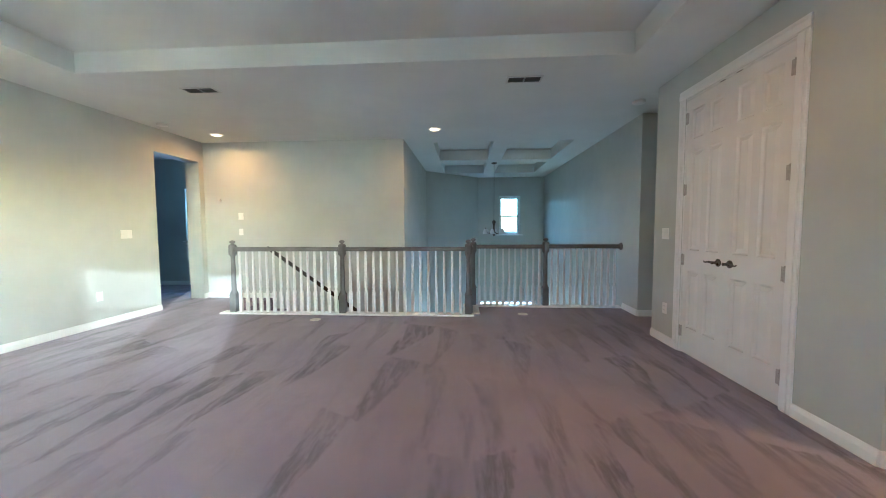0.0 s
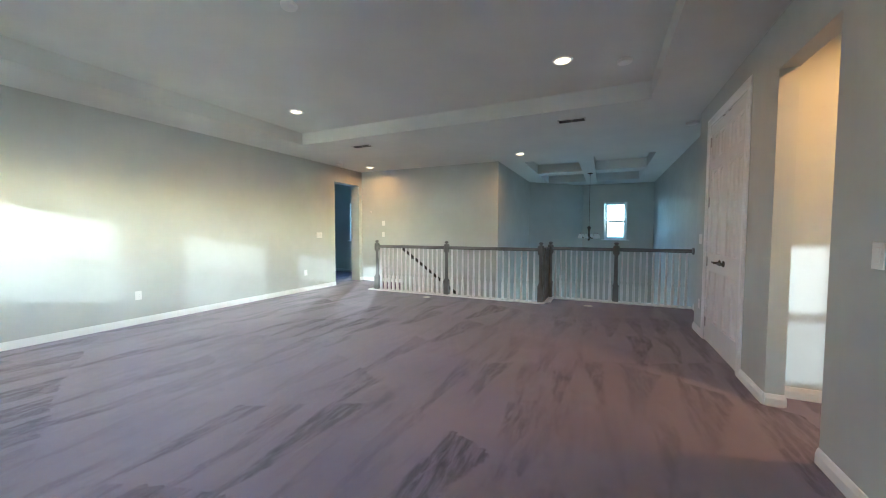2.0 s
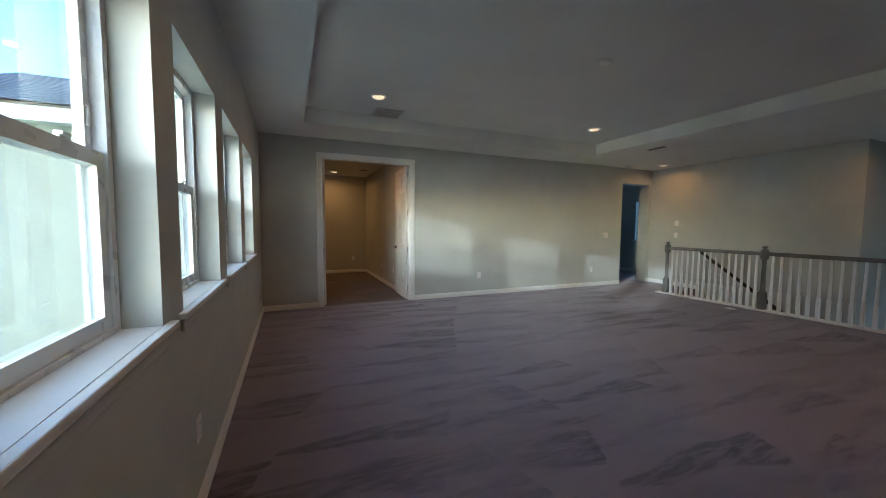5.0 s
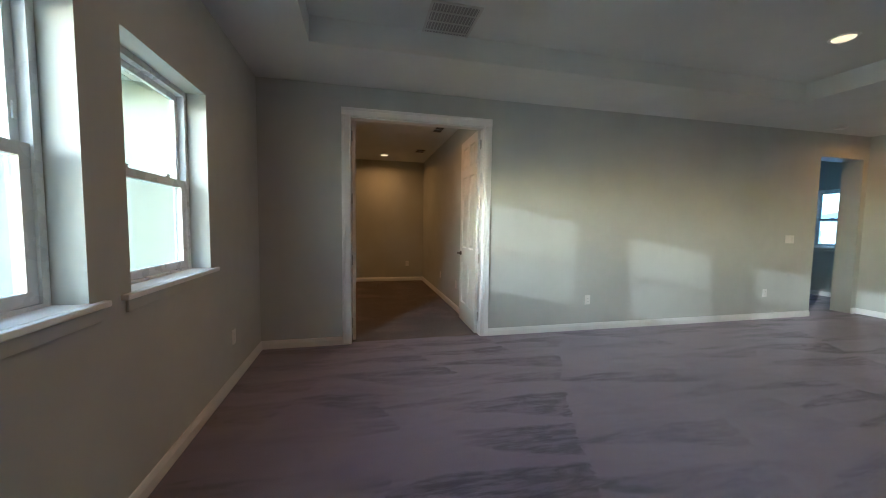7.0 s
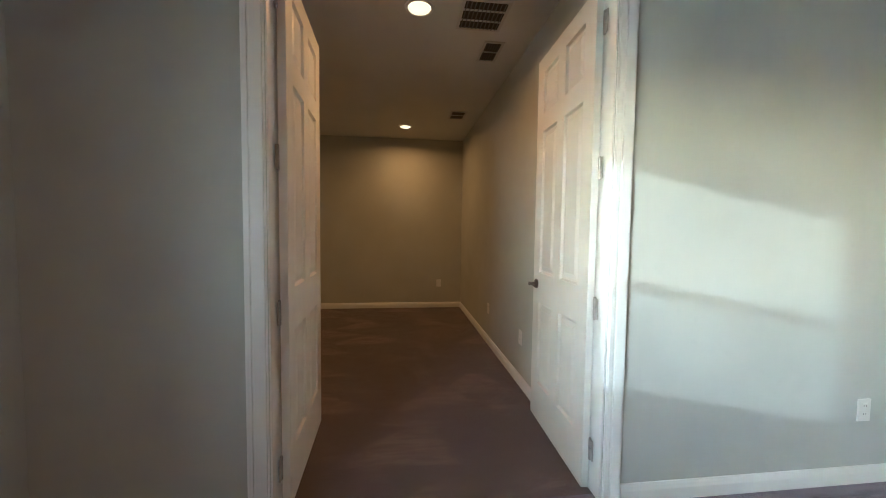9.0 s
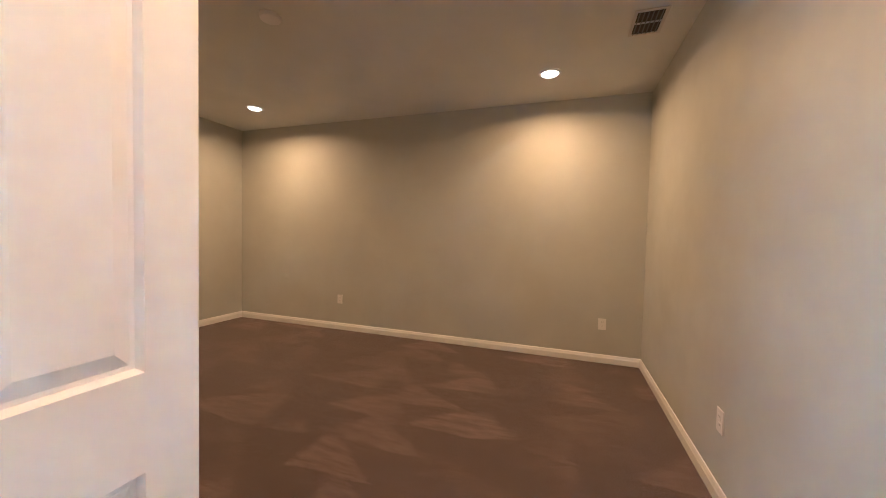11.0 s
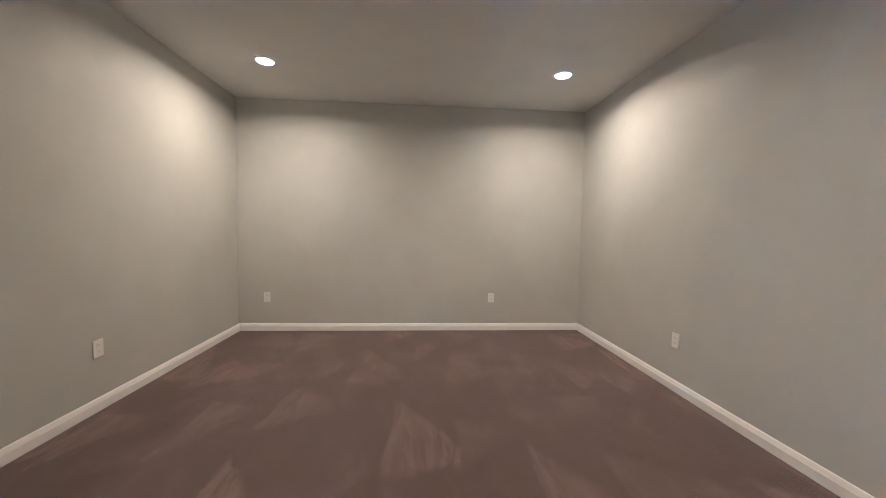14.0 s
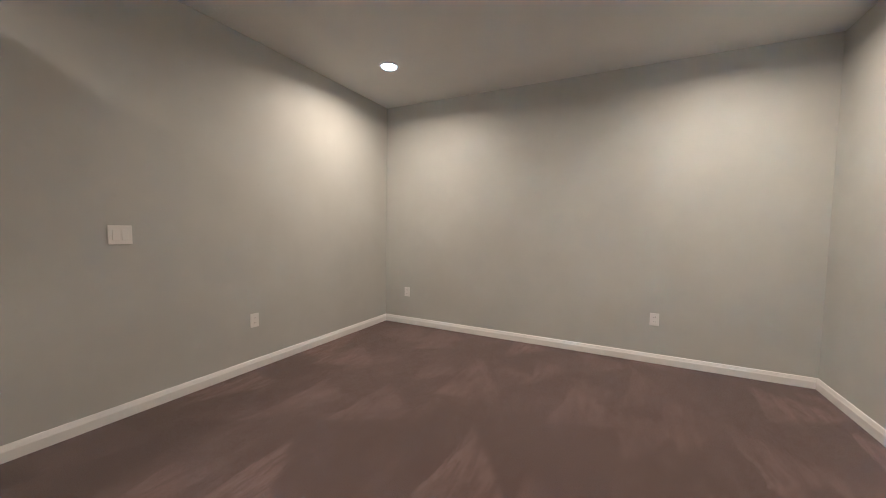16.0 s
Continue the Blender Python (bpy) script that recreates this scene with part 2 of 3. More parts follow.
def slab(axis, t0, t1, a0, a1, b0, b1, holes=()):
    """A plate of thickness t0..t1 along an axis, over a0..a1 and b0..b1, with rectangular holes (a0, a1, b0, b1) through it."""
    ca = sorted({a0, a1, *[min(max(v, a0), a1) for h in holes for v in h[:2]]})
    cb = sorted({b0, b1, *[min(max(v, b0), b1) for h in holes for v in h[2:]]})
    bm = bmesh.new()

    def co(t, a, b):
        return {"x": (t, a, b), "y": (a, t, b), "z": (a, b, t)}[axis]

    solid = {}
    for i in range(len(ca) - 1):
        for j in range(len(cb) - 1):
            ma, mb = (ca[i] + ca[i + 1]) / 2, (cb[j] + cb[j + 1]) / 2
            solid[i, j] = not any(h[0] < ma < h[1] and h[2] < mb < h[3] for h in holes)
    for (i, j), full in solid.items():
        if not full:
            continue
        p, q, r, s = ca[i], ca[i + 1], cb[j], cb[j + 1]
        for t in (t0, t1):
            bm.faces.new([bm.verts.new(co(t, a, b)) for a, b in ((p, r), (q, r), (q, s), (p, s))])
        for di, dj, ends in ((-1, 0, ((p, r), (p, s))), (1, 0, ((q, r), (q, s))), (0, -1, ((p, r), (q, r))), (0, 1, ((p, s), (q, s)))):
            if not solid.get((i + di, j + dj), False):
                (a, b), (c, d) = ends
                bm.faces.new([bm.verts.new(co(*v)) for v in ((t0, a, b), (t1, a, b), (t1, c, d), (t0, c, d))])
    bmesh.ops.remove_doubles(bm, verts=bm.verts, dist=1e-5)
    return bm


def setting(name, bm, mat, label, category, smooth=False):
    return tagged(part(name, bm, mat, smooth=smooth), label, category, kind="structure")


# ---- the loft: floor, walls, ceiling ----
H, TRAY = 2.74, 2.94
DEN_W, DEN_S, DEN_N, DEN_E = -4.295, -2.857, 2.43, -0.12
EAST, NORTH = 6.73, 8.63
WIN = [1.20 + 1.125 * k for k in range(4)]
WIN_W, SILL, HEAD = 0.87, 0.972, 2.15
# span of an unseen window, placed so sun falls on the passage wall
SIDE = (9.3, 9.75)

setting("floor", slab("z", -0.3, 0.0, -0.06, 10.5, -0.18, NORTH, [(1.22, 4.62, 7.56, NORTH), (4.62, 10.5, 8.16, NORTH)]), CARPET, "mauve-brown cut-pile carpet with vacuum strokes", "carpet")
# den stretch of the carpet, with the warm lamplight painted in
setting("floor_den", slab("z", -0.3, 0.0, DEN_W - 0.12, -0.06, DEN_S - 0.15, DEN_N + 0.12), CARPET_WARM_LIT, "cut-pile loft carpet in the den, coloured browner for its warm lamplight", "carpet")
setting("wall_west", slab("x", DEN_E, 0.0, 0.0, 8.75, 0, H, [(0.90, 2.385, -1, 2.43), (7.63, 8.52, -1, 2.39)]), WALL, "light greige painted drywall partition", "wall")
setting("wall_south", slab("y", -0.2, 0.0, 0.0, 10.5, 0, H, [(x, x + WIN_W, SILL, HEAD) for x in WIN] + [(*SIDE, SILL, HEAD)]), WALL, "light greige painted wall with a row of windows", "wall")
setting("wall_north", slab("y", NORTH, NORTH + 0.12, 0.0, 3.57, -3.0, H), WALL, "light greige painted wall beside the stairs", "wall")
setting("wall_east_closet", slab("x", EAST, EAST + 0.11, 4.45, 6.69, 0, H, [(5.03, 6.18, -1, 2.44)]), WALL, "light greige painted wall round the closet", "wall")
setting("wall_east_pier", slab("x", EAST, EAST + 0.11, 0.0, 3.73, 0, H), WALL, "light greige painted wall beside the passage", "wall")
setting("wall_east_header", boxes((EAST, EAST + 0.11, 3.73, 4.45, 2.37, H)), WALL, "painted drywall header over the passage", "wall")
setting("ceiling", slab("z", H, TRAY, -0.0, 10.5, 0.0, 8.16, [(0.85, 6.10, 0.61, 5.87)]), CEIL, "white textured drywall ceiling round a tray recess", "ceiling")
setting("ceiling_tray", slab("z", TRAY, TRAY + 0.1, 0.0, 10.5, 0.0, 8.16), CEIL, "white textured ceiling of the tray recess", "ceiling")

# foyer void beyond the railing
setting("ceiling_foyer", slab("z", H, H + 0.22, 0.0, 8.4, 8.16, 13.7, [(4.05, 5.12, 8.95, 10.65), (5.42, 6.5, 8.95, 10.65), (4.05, 5.12, 11.0, 12.6), (5.42, 6.5, 11.0, 12.6)]), CEIL, "white coffered ceiling over the foyer", "ceiling")
setting("ceiling_coffers", slab("z", H + 0.22, H + 0.3, 0.0, 8.4, 8.16, 13.7), CEIL, "white recessed ceiling of the coffers", "ceiling")
setting("wall_foyer_west", slab("x", 3.45, 3.57, NORTH + 0.12, 12.1, -3.0, H), WALL, "grey painted foyer wall", "wall")
bm = boxes((-0.06, 2.02, -0.0, 0.12, -3.0, H))
bmesh.ops.transform(bm, matrix=pose(3.57, 12.1, 0, 0, 0, 44.5), verts=bm.verts)
setting("wall_foyer_angled", bm, WALL, "grey painted angled foyer wall", "wall")
setting("wall_foyer_north", slab("y", 13.5, 13.65, 4.9, 7.2, -3.0, H, [(5.64, 6.27, 0.99, 2.17), (4.95, 6.8, -2.9, -1.02)]), WALL, "grey painted foyer wall with a tall window", "wall")
setting("wall_foyer_east", slab("x", 6.98, 7.1, 7.56, 13.5, -3.0, H), WALL, "grey painted wall beside the railing", "wall")
setting("wall_below_rail", boxes((1.22, 4.62, 7.44, 7.56, -3.0, -0.3), (4.62, 8.4, 8.04, 8.16, -3.0, -0.3), (4.62, 4.74, 7.56, 8.04, -3.0, -0.3)), WALL, "painted wall under the landing edge", "wall")
setting("floor_foyer", boxes((0.0, 8.4, 7.0, 13.6, -3.1, -3.0)), TILE, "grey foyer floor on the storey below", "floor")
setting("wall_stair_end", boxes((1.1, 1.22, 7.56, NORTH, -3.0, -0.3)), WALL, "painted wall under the stair head", "wall")

# closet back, side passage and hall
setting("wall_closet_back", boxes((7.4, 7.5, 4.78, 6.57, 0, H)), WALL, "plain wall at the back of the closet", "wall")
setting("wall_passage_north", boxes((EAST + 0.11, 10.5, 4.66, 4.78, 0, H)), WALL, "greige wall inside the lit passage", "wall")
setting("wall_hall_south", boxes((EAST + 0.11, 8.4, 6.57, 6.69, 0, H)), WALL, "greige wall of the side hall", "wall")
setting("wall_hall_north", boxes((7.1, 8.4, 7.56, 7.68, 0, H)), WALL, "greige wall of the side hall", "wall")
setting("wall_far_east", boxes((10.38, 10.5, 0.0, 4.66, 0, H), (8.28, 8.4, 6.69, 7.56, 0, H)), WALL, "greige wall closing the passages", "wall")

# bedroom beyond the open doorway
setting("floor_bedroom", slab("z", -0.3, 0.0, -4.4, -0.06, DEN_N + 0.12, 10.1), CARPET, "mauve-brown carpet of the next room", "carpet")
setting("wall_bedroom_north", slab("y", 9.98, 10.13, -4.4, 0.0, 0, H, [(-1.48, -0.5, 0.95, 2.1)]), WALL, "greige bedroom wall with a window", "wall")
setting("wall_bedroom_west", boxes((-4.4, -4.28, DEN_N + 0.12, 9.98, 0, H)), WALL, "greige bedroom wall", "wall")
setting("wall_bedroom_east", boxes((-0.25, 0.0, 8.75, 9.98, 0, H), (-0.25, -0.12, 8.52, 8.75, 0, H), (-0.25, -0.12, 6.0, 8.52, 2.39, H), (-0.25, -0.12, 6.0, 7.63, 0, 2.39)), WALL, "greige bedroom wall", "wall")
setting("ceiling_bedroom", slab("z", H, H + 0.1, -4.4, -0.0, DEN_N + 0.12, 10.1), CEIL, "white bedroom ceiling", "ceiling")

# den
setting("wall_den_west", boxes((DEN_W - 0.12, DEN_W, DEN_S, DEN_N, 0, H)), WALL, "greige painted den wall", "wall")
setting("wall_den_north", boxes((DEN_W - 0.12, DEN_E, DEN_N, DEN_N + 0.12, 0, H)), WALL, "greige painted den wall", "wall")
setting("wall_den_south", boxes((DEN_W - 0.12, DEN_E, DEN_S - 0.15, DEN_S, 0, H)), WALL, "greige painted den wall", "wall")
setting("wall_den_east", boxes((DEN_E, 0.08, DEN_S - 0.15, -0.2, 0, H), (DEN_E, -0.0, -0.2, 0.0, 0, H)), WALL, "greige painted den wall", "wall")
setting("ceiling_den", slab("z", H, H + 0.1, DEN_W - 0.12, 0.0, DEN_S - 0.15, DEN_N + 0.12), CEIL, "white textured den ceiling", "ceiling")


# ---- trim ----
def baseboard(x0, y0, x1, y1, label="white painted baseboard"):
    """A moulded board along a wall; the room lies to the left of the way from the first point to the second."""
    run = Vector((x1 - x0, y1 - y0))
    length = run.length
    bm = bmesh.new()
    profile = [(0, 0), (0.016, 0), (0.016, 0.055), (0.012, 0.066), (0.010, 0.074), (0.006, 0.085), (0, 0.087)]
    ends = [[bm.verts.new((s, d, z)) for d, z in profile] for s in (0, length)]
    for k in range(len(profile)):
        j = (k + 1) % len(profile)
        bm.faces.new((ends[0][k], ends[0][j], ends[1][j], ends[1][k]))
    bm.faces.new(ends[0])
    bm.faces.new(list(reversed(ends[1])))
    bmesh.ops.transform(bm, matrix=pose(x0, y0, 0.001, 0, 0, math.degrees(math.atan2(run.y, run.x))), verts=bm.verts)
    return setting("baseboard", bm, TRIM, label, "baseboard")


CAS = 0.09
for a in (
    (0, 7.63, 0, 2.385 + CAS), (0, 0.90 - CAS, 0, 0.0), (0, 0, EAST, 0), (0, NORTH, 0, 8.52), (1.22, NORTH, 0.016, NORTH),
    (EAST, 4.45, EAST, 5.03 - CAS), (EAST, 6.18 + CAS, EAST, 6.69), (EAST, 0, EAST, 3.73),
    (6.98, 7.56, 6.98, 8.02), (8.28, 7.56, 6.98, 7.56),
    (EAST + 0.11, 4.45, EAST, 4.45), (EAST, 3.73, EAST + 0.11, 3.73), (10.38, 4.66, EAST + 0.11, 4.66),
    (EAST + 0.11, 4.66, EAST + 0.11, 4.45), (EAST, 6.69, 8.28, 6.69),
    (DEN_W, DEN_S, DEN_E, DEN_S), (DEN_W, DEN_N, DEN_W, DEN_S), (DEN_E, DEN_N, DEN_W, DEN_N), (DEN_E, DEN_S, DEN_E, 0.90 - 0.075),
    (-0.25, 9.98, -4.28, 9.98), (-4.28, 9.9, -4.28, 4.0),
):
    baseboard(*a)


def casing(axis, t, out, a0, a1, top, label):
    """A moulded door casing: two legs and a head on the wall face at t, growing towards out."""
    root = thing("trim", label, "door casing", kind="structure")

    def strip(name, a, b, c, d):
        bm = bmesh.new()
        for lo, hi, proud in ((0.0, 1.0, 0.010), (0.08, 0.62, 0.016), (0.70, 0.94, 0.014)):
            if d - c > b - a:
                left = a < (a0 + a1) / 2
                p, q = (b - hi * (b - a), b - lo * (b - a)) if not left else (a + (1 - hi) * (b - a), a + (1 - lo) * (b - a))
                dims = (p, q, c, d)
            else:
                dims = (a, b, c + lo * (d - c), c + hi * (d - c))
            lo_t, hi_t = sorted((t, t + out * proud))
            if axis == "x":
                box(bm, lo_t, hi_t, dims[0], dims[1], dims[2], dims[3], 0.003)
            else:
                box(bm, dims[0], dims[1], lo_t, hi_t, dims[2], dims[3], 0.003)
        part(name, bm, TRIM, root)

    strip("casing_leg", a0 - CAS, a0, 0, top)
    strip("casing_leg", a1, a1 + CAS, 0, top)
    strip("casing_head", a0 - CAS, a1 + CAS, top, top + CAS)
    return root


casing("x", 0.0, 1, 0.90, 2.385, 2.43, "white moulded casing round the double doorway")
casing("x", EAST, -1, 5.03, 6.18, 2.44, "white moulded casing round the closet")
# door linings
setting("jamb_den", boxes((-0.118, -0.002, 0.90, 0.907, 0, 2.43), (-0.118, -0.002, 2.378, 2.385, 0, 2.43), (-0.118, -0.002, 0.907, 2.378, 2.42, 2.43)), TRIM, "white painted door lining round the double doorway", "door lining")
setting("jamb_closet", boxes((EAST + 0.002, EAST + 0.108, 5.03, 5.046, 0, 2.44), (EAST + 0.002, EAST + 0.108, 6.164, 6.18, 0, 2.44), (EAST + 0.002, EAST + 0.108, 5.046, 6.164, 2.425, 2.44)), TRIM, "white painted closet lining", "door lining")


# ---- doors ----
def door_slab(width, height, thick=0.035):
    """A six-panel moulded door, hinge edge at x 0, from z 0."""
    stile, mid = 0.105 * width / 0.74, 0.10 * width / 0.74
    cols = [(stile, width / 2 - mid / 2), (width / 2 + mid / 2, width - stile)]
    rows = [(0.25, 0.80), (0.995, 1.92), (2.03, 2.30)]
    xs = sorted({0, width, *[v for c in cols for v in c]})
    zs = sorted({0, height, *[v for r in rows for v in r]})
    bm = bmesh.new()
    for side in (-1, 1):
        face = side * thick / 2
        for i in range(len(xs) - 1):
            for j in range(len(zs) - 1):
                a, b, c, d = xs[i], xs[i + 1], zs[j], zs[j + 1]
                ring = [(a, c), (b, c), (b, d), (a, d)]
                loop = [bm.verts.new((x, face, z)) for x, z in ring]
                if not ((a, b) in cols and (c, d) in rows):
                    bm.faces.new(loop)
                    continue
                for inset, depth in ((0.009, 0.013), (0.018, 0.014), (0.048, 0.003)):
                    inner = [bm.verts.new((x, face - side * depth, z)) for x, z in ((a + inset, c + inset), (b - inset, c + inset), (b - inset, d - inset), (a + inset, d - inset))]
                    for k in range(4):
                        bm.faces.new((loop[k], loop[(k + 1) % 4], inner[(k + 1) % 4], inner[k]))
                    loop = inner
                bm.faces.new(loop)
    for p, q in (((0, 0), (width, 0)), ((width, 0), (width, height)), ((width, height), (0, height)), ((0, height), (0, 0))):
        bm.faces.new([bm.verts.new((p[0], -thick / 2, p[1])), bm.verts.new((q[0], -thick / 2, q[1])), bm.verts.new((q[0], thick / 2, q[1])), bm.verts.new((p[0], thick / 2, p[1]))])
    bmesh.ops.remove_doubles(bm, verts=bm.verts, dist=1e-5)
    return bm


def lever(side, toward):
    """A rosette and a curved lever; side is the door face it grows from, toward the way the lever points along x."""
    bm = bmesh.new()
    lathe(bm, [(0.032, 0), (0.032, 0.006), (0.026, 0.011), (0.012, 0.014), (0.011, 0.045), (0.014, 0.055), (0.006, 0.058)], 20)
    bmesh.ops.transform(bm, matrix=pose(0, 0, 0, -90 * side, 0, 0), verts=bm.verts)
    path = [(0.0, 0.050, 0.0), (0.03, 0.053, 0.004), (0.06, 0.050, 0.003), (0.09, 0.046, -0.004), (0.115, 0.043, -0.003), (0.122, 0.040, 0.004)]
    rings = []
    for k, (x, y, z) in enumerate(path):
        r = 0.010 - 0.0009 * k
        rings.append([bm.verts.new((toward * x, side * (y + 0.7 * r * math.cos(a)), z + r * math.sin(a))) for a in [2 * math.pi * s / 10 for s in range(10)]])
    for a, b in zip(rings, rings[1:]):
        for k in range(10):
            bm.faces.new((a[k], a[(k + 1) % 10], b[(k + 1) % 10], b[k]))
    bm.faces.new(rings[0])
    bm.faces.new(rings[-1])
    return bm


def hinge_mesh():
    bm = boxes((-0.028, 0.0, -0.002, 0.002, -0.05, 0.05), (0.0, 0.028, -0.002, 0.002, -0.05, 0.05))
    lathe(bm, [(0.004, -0.056), (0.007, -0.052), (0.007, 0.052), (0.004, 0.056)], 10)
    return bm


def door(name, width, height, at, label, handle_sides, hinge_y, toward=-1, hinge_turn=0):
    ob = tagged(part(name, door_slab(width, height), DOOR, at=at), label, "door", kind="structure")
    for side in handle_sides:
        part("door_handle", lever(side, toward), BRONZE, ob, "dark pewter lever handle", True, pose(width - 0.065, side * 0.0175, 0.915))
    for z in (0.2, 0.9, 1.57, 2.24):
        part("hinge", hinge_mesh(), NICKEL, ob, "satin nickel hinge", False, pose(-0.004, hinge_y, z, 0, 0, hinge_turn))
    return ob


door("door_1", 0.762, 2.40, pose(-0.092, 0.934, 0.012, 0, 0, 182.3), "white six-panel den door standing open", (), 0.019)
door("door_2", 0.762, 2.40, pose(-0.092, 2.352, 0.012, 0, 0, 178.2), "white six-panel den door open against the wall", (-1, 1), -0.019)
door("door_3", 0.555, 2.41, pose(EAST + 0.022, 5.05, 0.012, 0, 0, 90), "white six-panel closet door, closed", (1,), 0.019)
door("door_4", 0.555, 2.41, pose(EAST + 0.022, 6.16, 0.012, 0, 0, -90), "white six-panel closet door, closed", (-1,), -0.019)


# ---- windows ----
def sash(x0, x1, y0, y1, z0, z1, root, name, rail=0.045):
    frame_ob = part(name, slab("y", y0, y1, x0, x1, z0, z1, [(x0 + rail, x1 - rail, z0 + rail, z1 - rail)]), VINYL, root)
    m = (y0 + y1) / 2
    pane = part("pane", boxes((x0 + rail - 0.006, x1 - rail + 0.006, m - 0.003, m + 0.003, z0 + rail - 0.006, z1 - rail + 0.006)), GLASS, frame_ob, "clear glass pane")
    pane.visible_shadow = False
    return frame_ob


def window(name, x0, x1, z0, z1, wall_y, inward, label, stool=True, split=True, screen=False):
    """A double-hung window in an opening of a wall along x. inward: the way into the room along y."""
    root = thing(name, label, "window", kind="structure")

    def y(d):
        return wall_y - inward * d

    def span(a, b):
        return sorted((y(a), y(b)))

    part("window_frame", slab("y", *span(0.115, 0.195), x0 + 0.002, x1 - 0.002, z0 + 0.002, z1 - 0.002, [(x0 + 0.035, x1 - 0.035, z0 + 0.035, z1 - 0.035)]), VINYL, root)
    mid = (z0 + z1) / 2 - 0.01
    if split:
        low = sash(x0 + 0.037, x1 - 0.037, *span(0.125, 0.150), z0 + 0.037, mid + 0.022, root, "lower_sash")
        sash(x0 + 0.037, x1 - 0.037, *span(0.153, 0.178), mid - 0.022, z1 - 0.037, root, "upper_sash", 0.036)
        for f in (0.27, 0.73):
            cx = x0 + f * (x1 - x0)
            bm = boxes((cx - 0.028, cx + 0.028, *span(0.128, 0.150), mid + 0.022, mid + 0.030), (cx - 0.012, cx + 0.030, *span(0.120, 0.140), mid + 0.030, mid + 0.040), bevel=0.002)
            part("sash_lock", bm, VINYL, low, "white sash lock")
        for side in (x0 + 0.055, x1 - 0.055):
            bm = boxes((side - 0.008, side + 0.008, *span(0.146, 0.153), mid + 0.10, mid + 0.16), bevel=0.002)
            part("tilt_latch", bm, VINYL, root)
        if screen:
            fly = part("screen_frame", slab("y", *span(0.181, 0.191), x0 + 0.037, x1 - 0.037, z0 + 0.037, mid + 0.012, [(x0 + 0.052, x1 - 0.052, z0 + 0.052, mid - 0.003)]), VINYL, root, "thin white frame of the insect screen")
            part("screen_mesh", boxes((x0 + 0.050, x1 - 0.050, *span(0.185, 0.187), z0 + 0.050, mid - 0.001)), SCREEN, fly, "fine dark insect screen")
    else:
        sash(x0 + 0.03, x1 - 0.03, *span(0.13, 0.165), z0 + 0.03, z1 - 0.03, root, "fixed_sash")
    if stool:
        bm = bmesh.new()
        box(bm, x0 + 0.002, x1 - 0.002, *span(0.0, 0.114), z0 + 0.001, z0 + 0.020)
        box(bm, x0 - 0.075, x1 + 0.075, *span(-0.032, 0.0), z0 - 0.006, z0 + 0.020, 0.005)
        part("window_sill", bm, TRIM, root, "white painted sill board")
        bm = boxes((x0 - 0.045, x1 + 0.045, *span(-0.014, 0.0), z0 - 0.062, z0 - 0.007), bevel=0.004)
        part("apron", bm, WALL, root, "painted apron under the sill")
    return root


for k, x in enumerate(WIN):
    window("window_%d" % (k + 1), x, x + WIN_W, SILL, HEAD, 0.0, 1, "white vinyl double-hung window with a painted sill", screen=True)
# added out of view for the passage sun patch; its screen dims that patch
window("window_8", *SIDE, SILL, HEAD, 0.0, 1, "unseen vinyl window added to let sun into the side passage", screen=True)
window("window_5", 5.64, 6.27, 0.99, 2.17, 13.5, -1, "tall white foyer window", True)
# window_6 and window_7: hidden parts are enlarged to let more daylight in
window("window_6", 4.95, 6.8, -2.9, -1.02, 13.5, -1, "front window on the storey below, widened out of view for light", False, False)
window("window_7", -1.48, -0.5, 0.95, 2.1, 9.98, -1, "white bedroom window, widened out of view for light", True)


# ---- railing ----
def newel(at, tall=1.04):
    root = thing("newel_post", "taupe painted newel post with a ball finial", "newel post", at, "newel posts of the railing")
    w = 0.047
    bm = boxes((-w, w, -w, w, 0, 0.27), bevel=0.006)
    part("base_block", bm, RAIL, root)
    bm = bmesh.new()
    lathe(bm, [(0.058, 0.268), (0.050, 0.285), (0.036, 0.31), (0.034, 0.33), (0.030, 0.80), (0.036, 0.815), (0.044, 0.825)], 12)
    part("shaft", bm, RAIL, root, smooth=True)
    bm = bmesh.new()
    lathe(bm, [(0.044, 0.82), (0.056, 0.84), (0.056, 0.955), (0.048, 0.975), (0.03, 0.985)], 8)
    part("top_block", bm, RAIL, root)
    bm = bmesh.new()
    lathe(bm, [(0.022, 0.98), (0.018, 0.992), (0.030, 1.0), (0.040, 1.012), (0.040, 1.022), (0.028, 1.034), (0.012, tall)], 16)
    part("finial", bm, RAIL, root, smooth=True)
    return root


def baluster_mesh():
    bm = boxes((-0.021, 0.021, -0.021, 0.021, 0, 0.30), bevel=0.003)
    lathe(bm, [(0.020, 0.298), (0.0225, 0.312), (0.017, 0.33), (0.017, 0.34), (0.021, 0.36), (0.0150, 0.90)], 10)
    return mesh_of(bm, "baluster", TRIM, True)


BALUSTER = baluster_mesh()


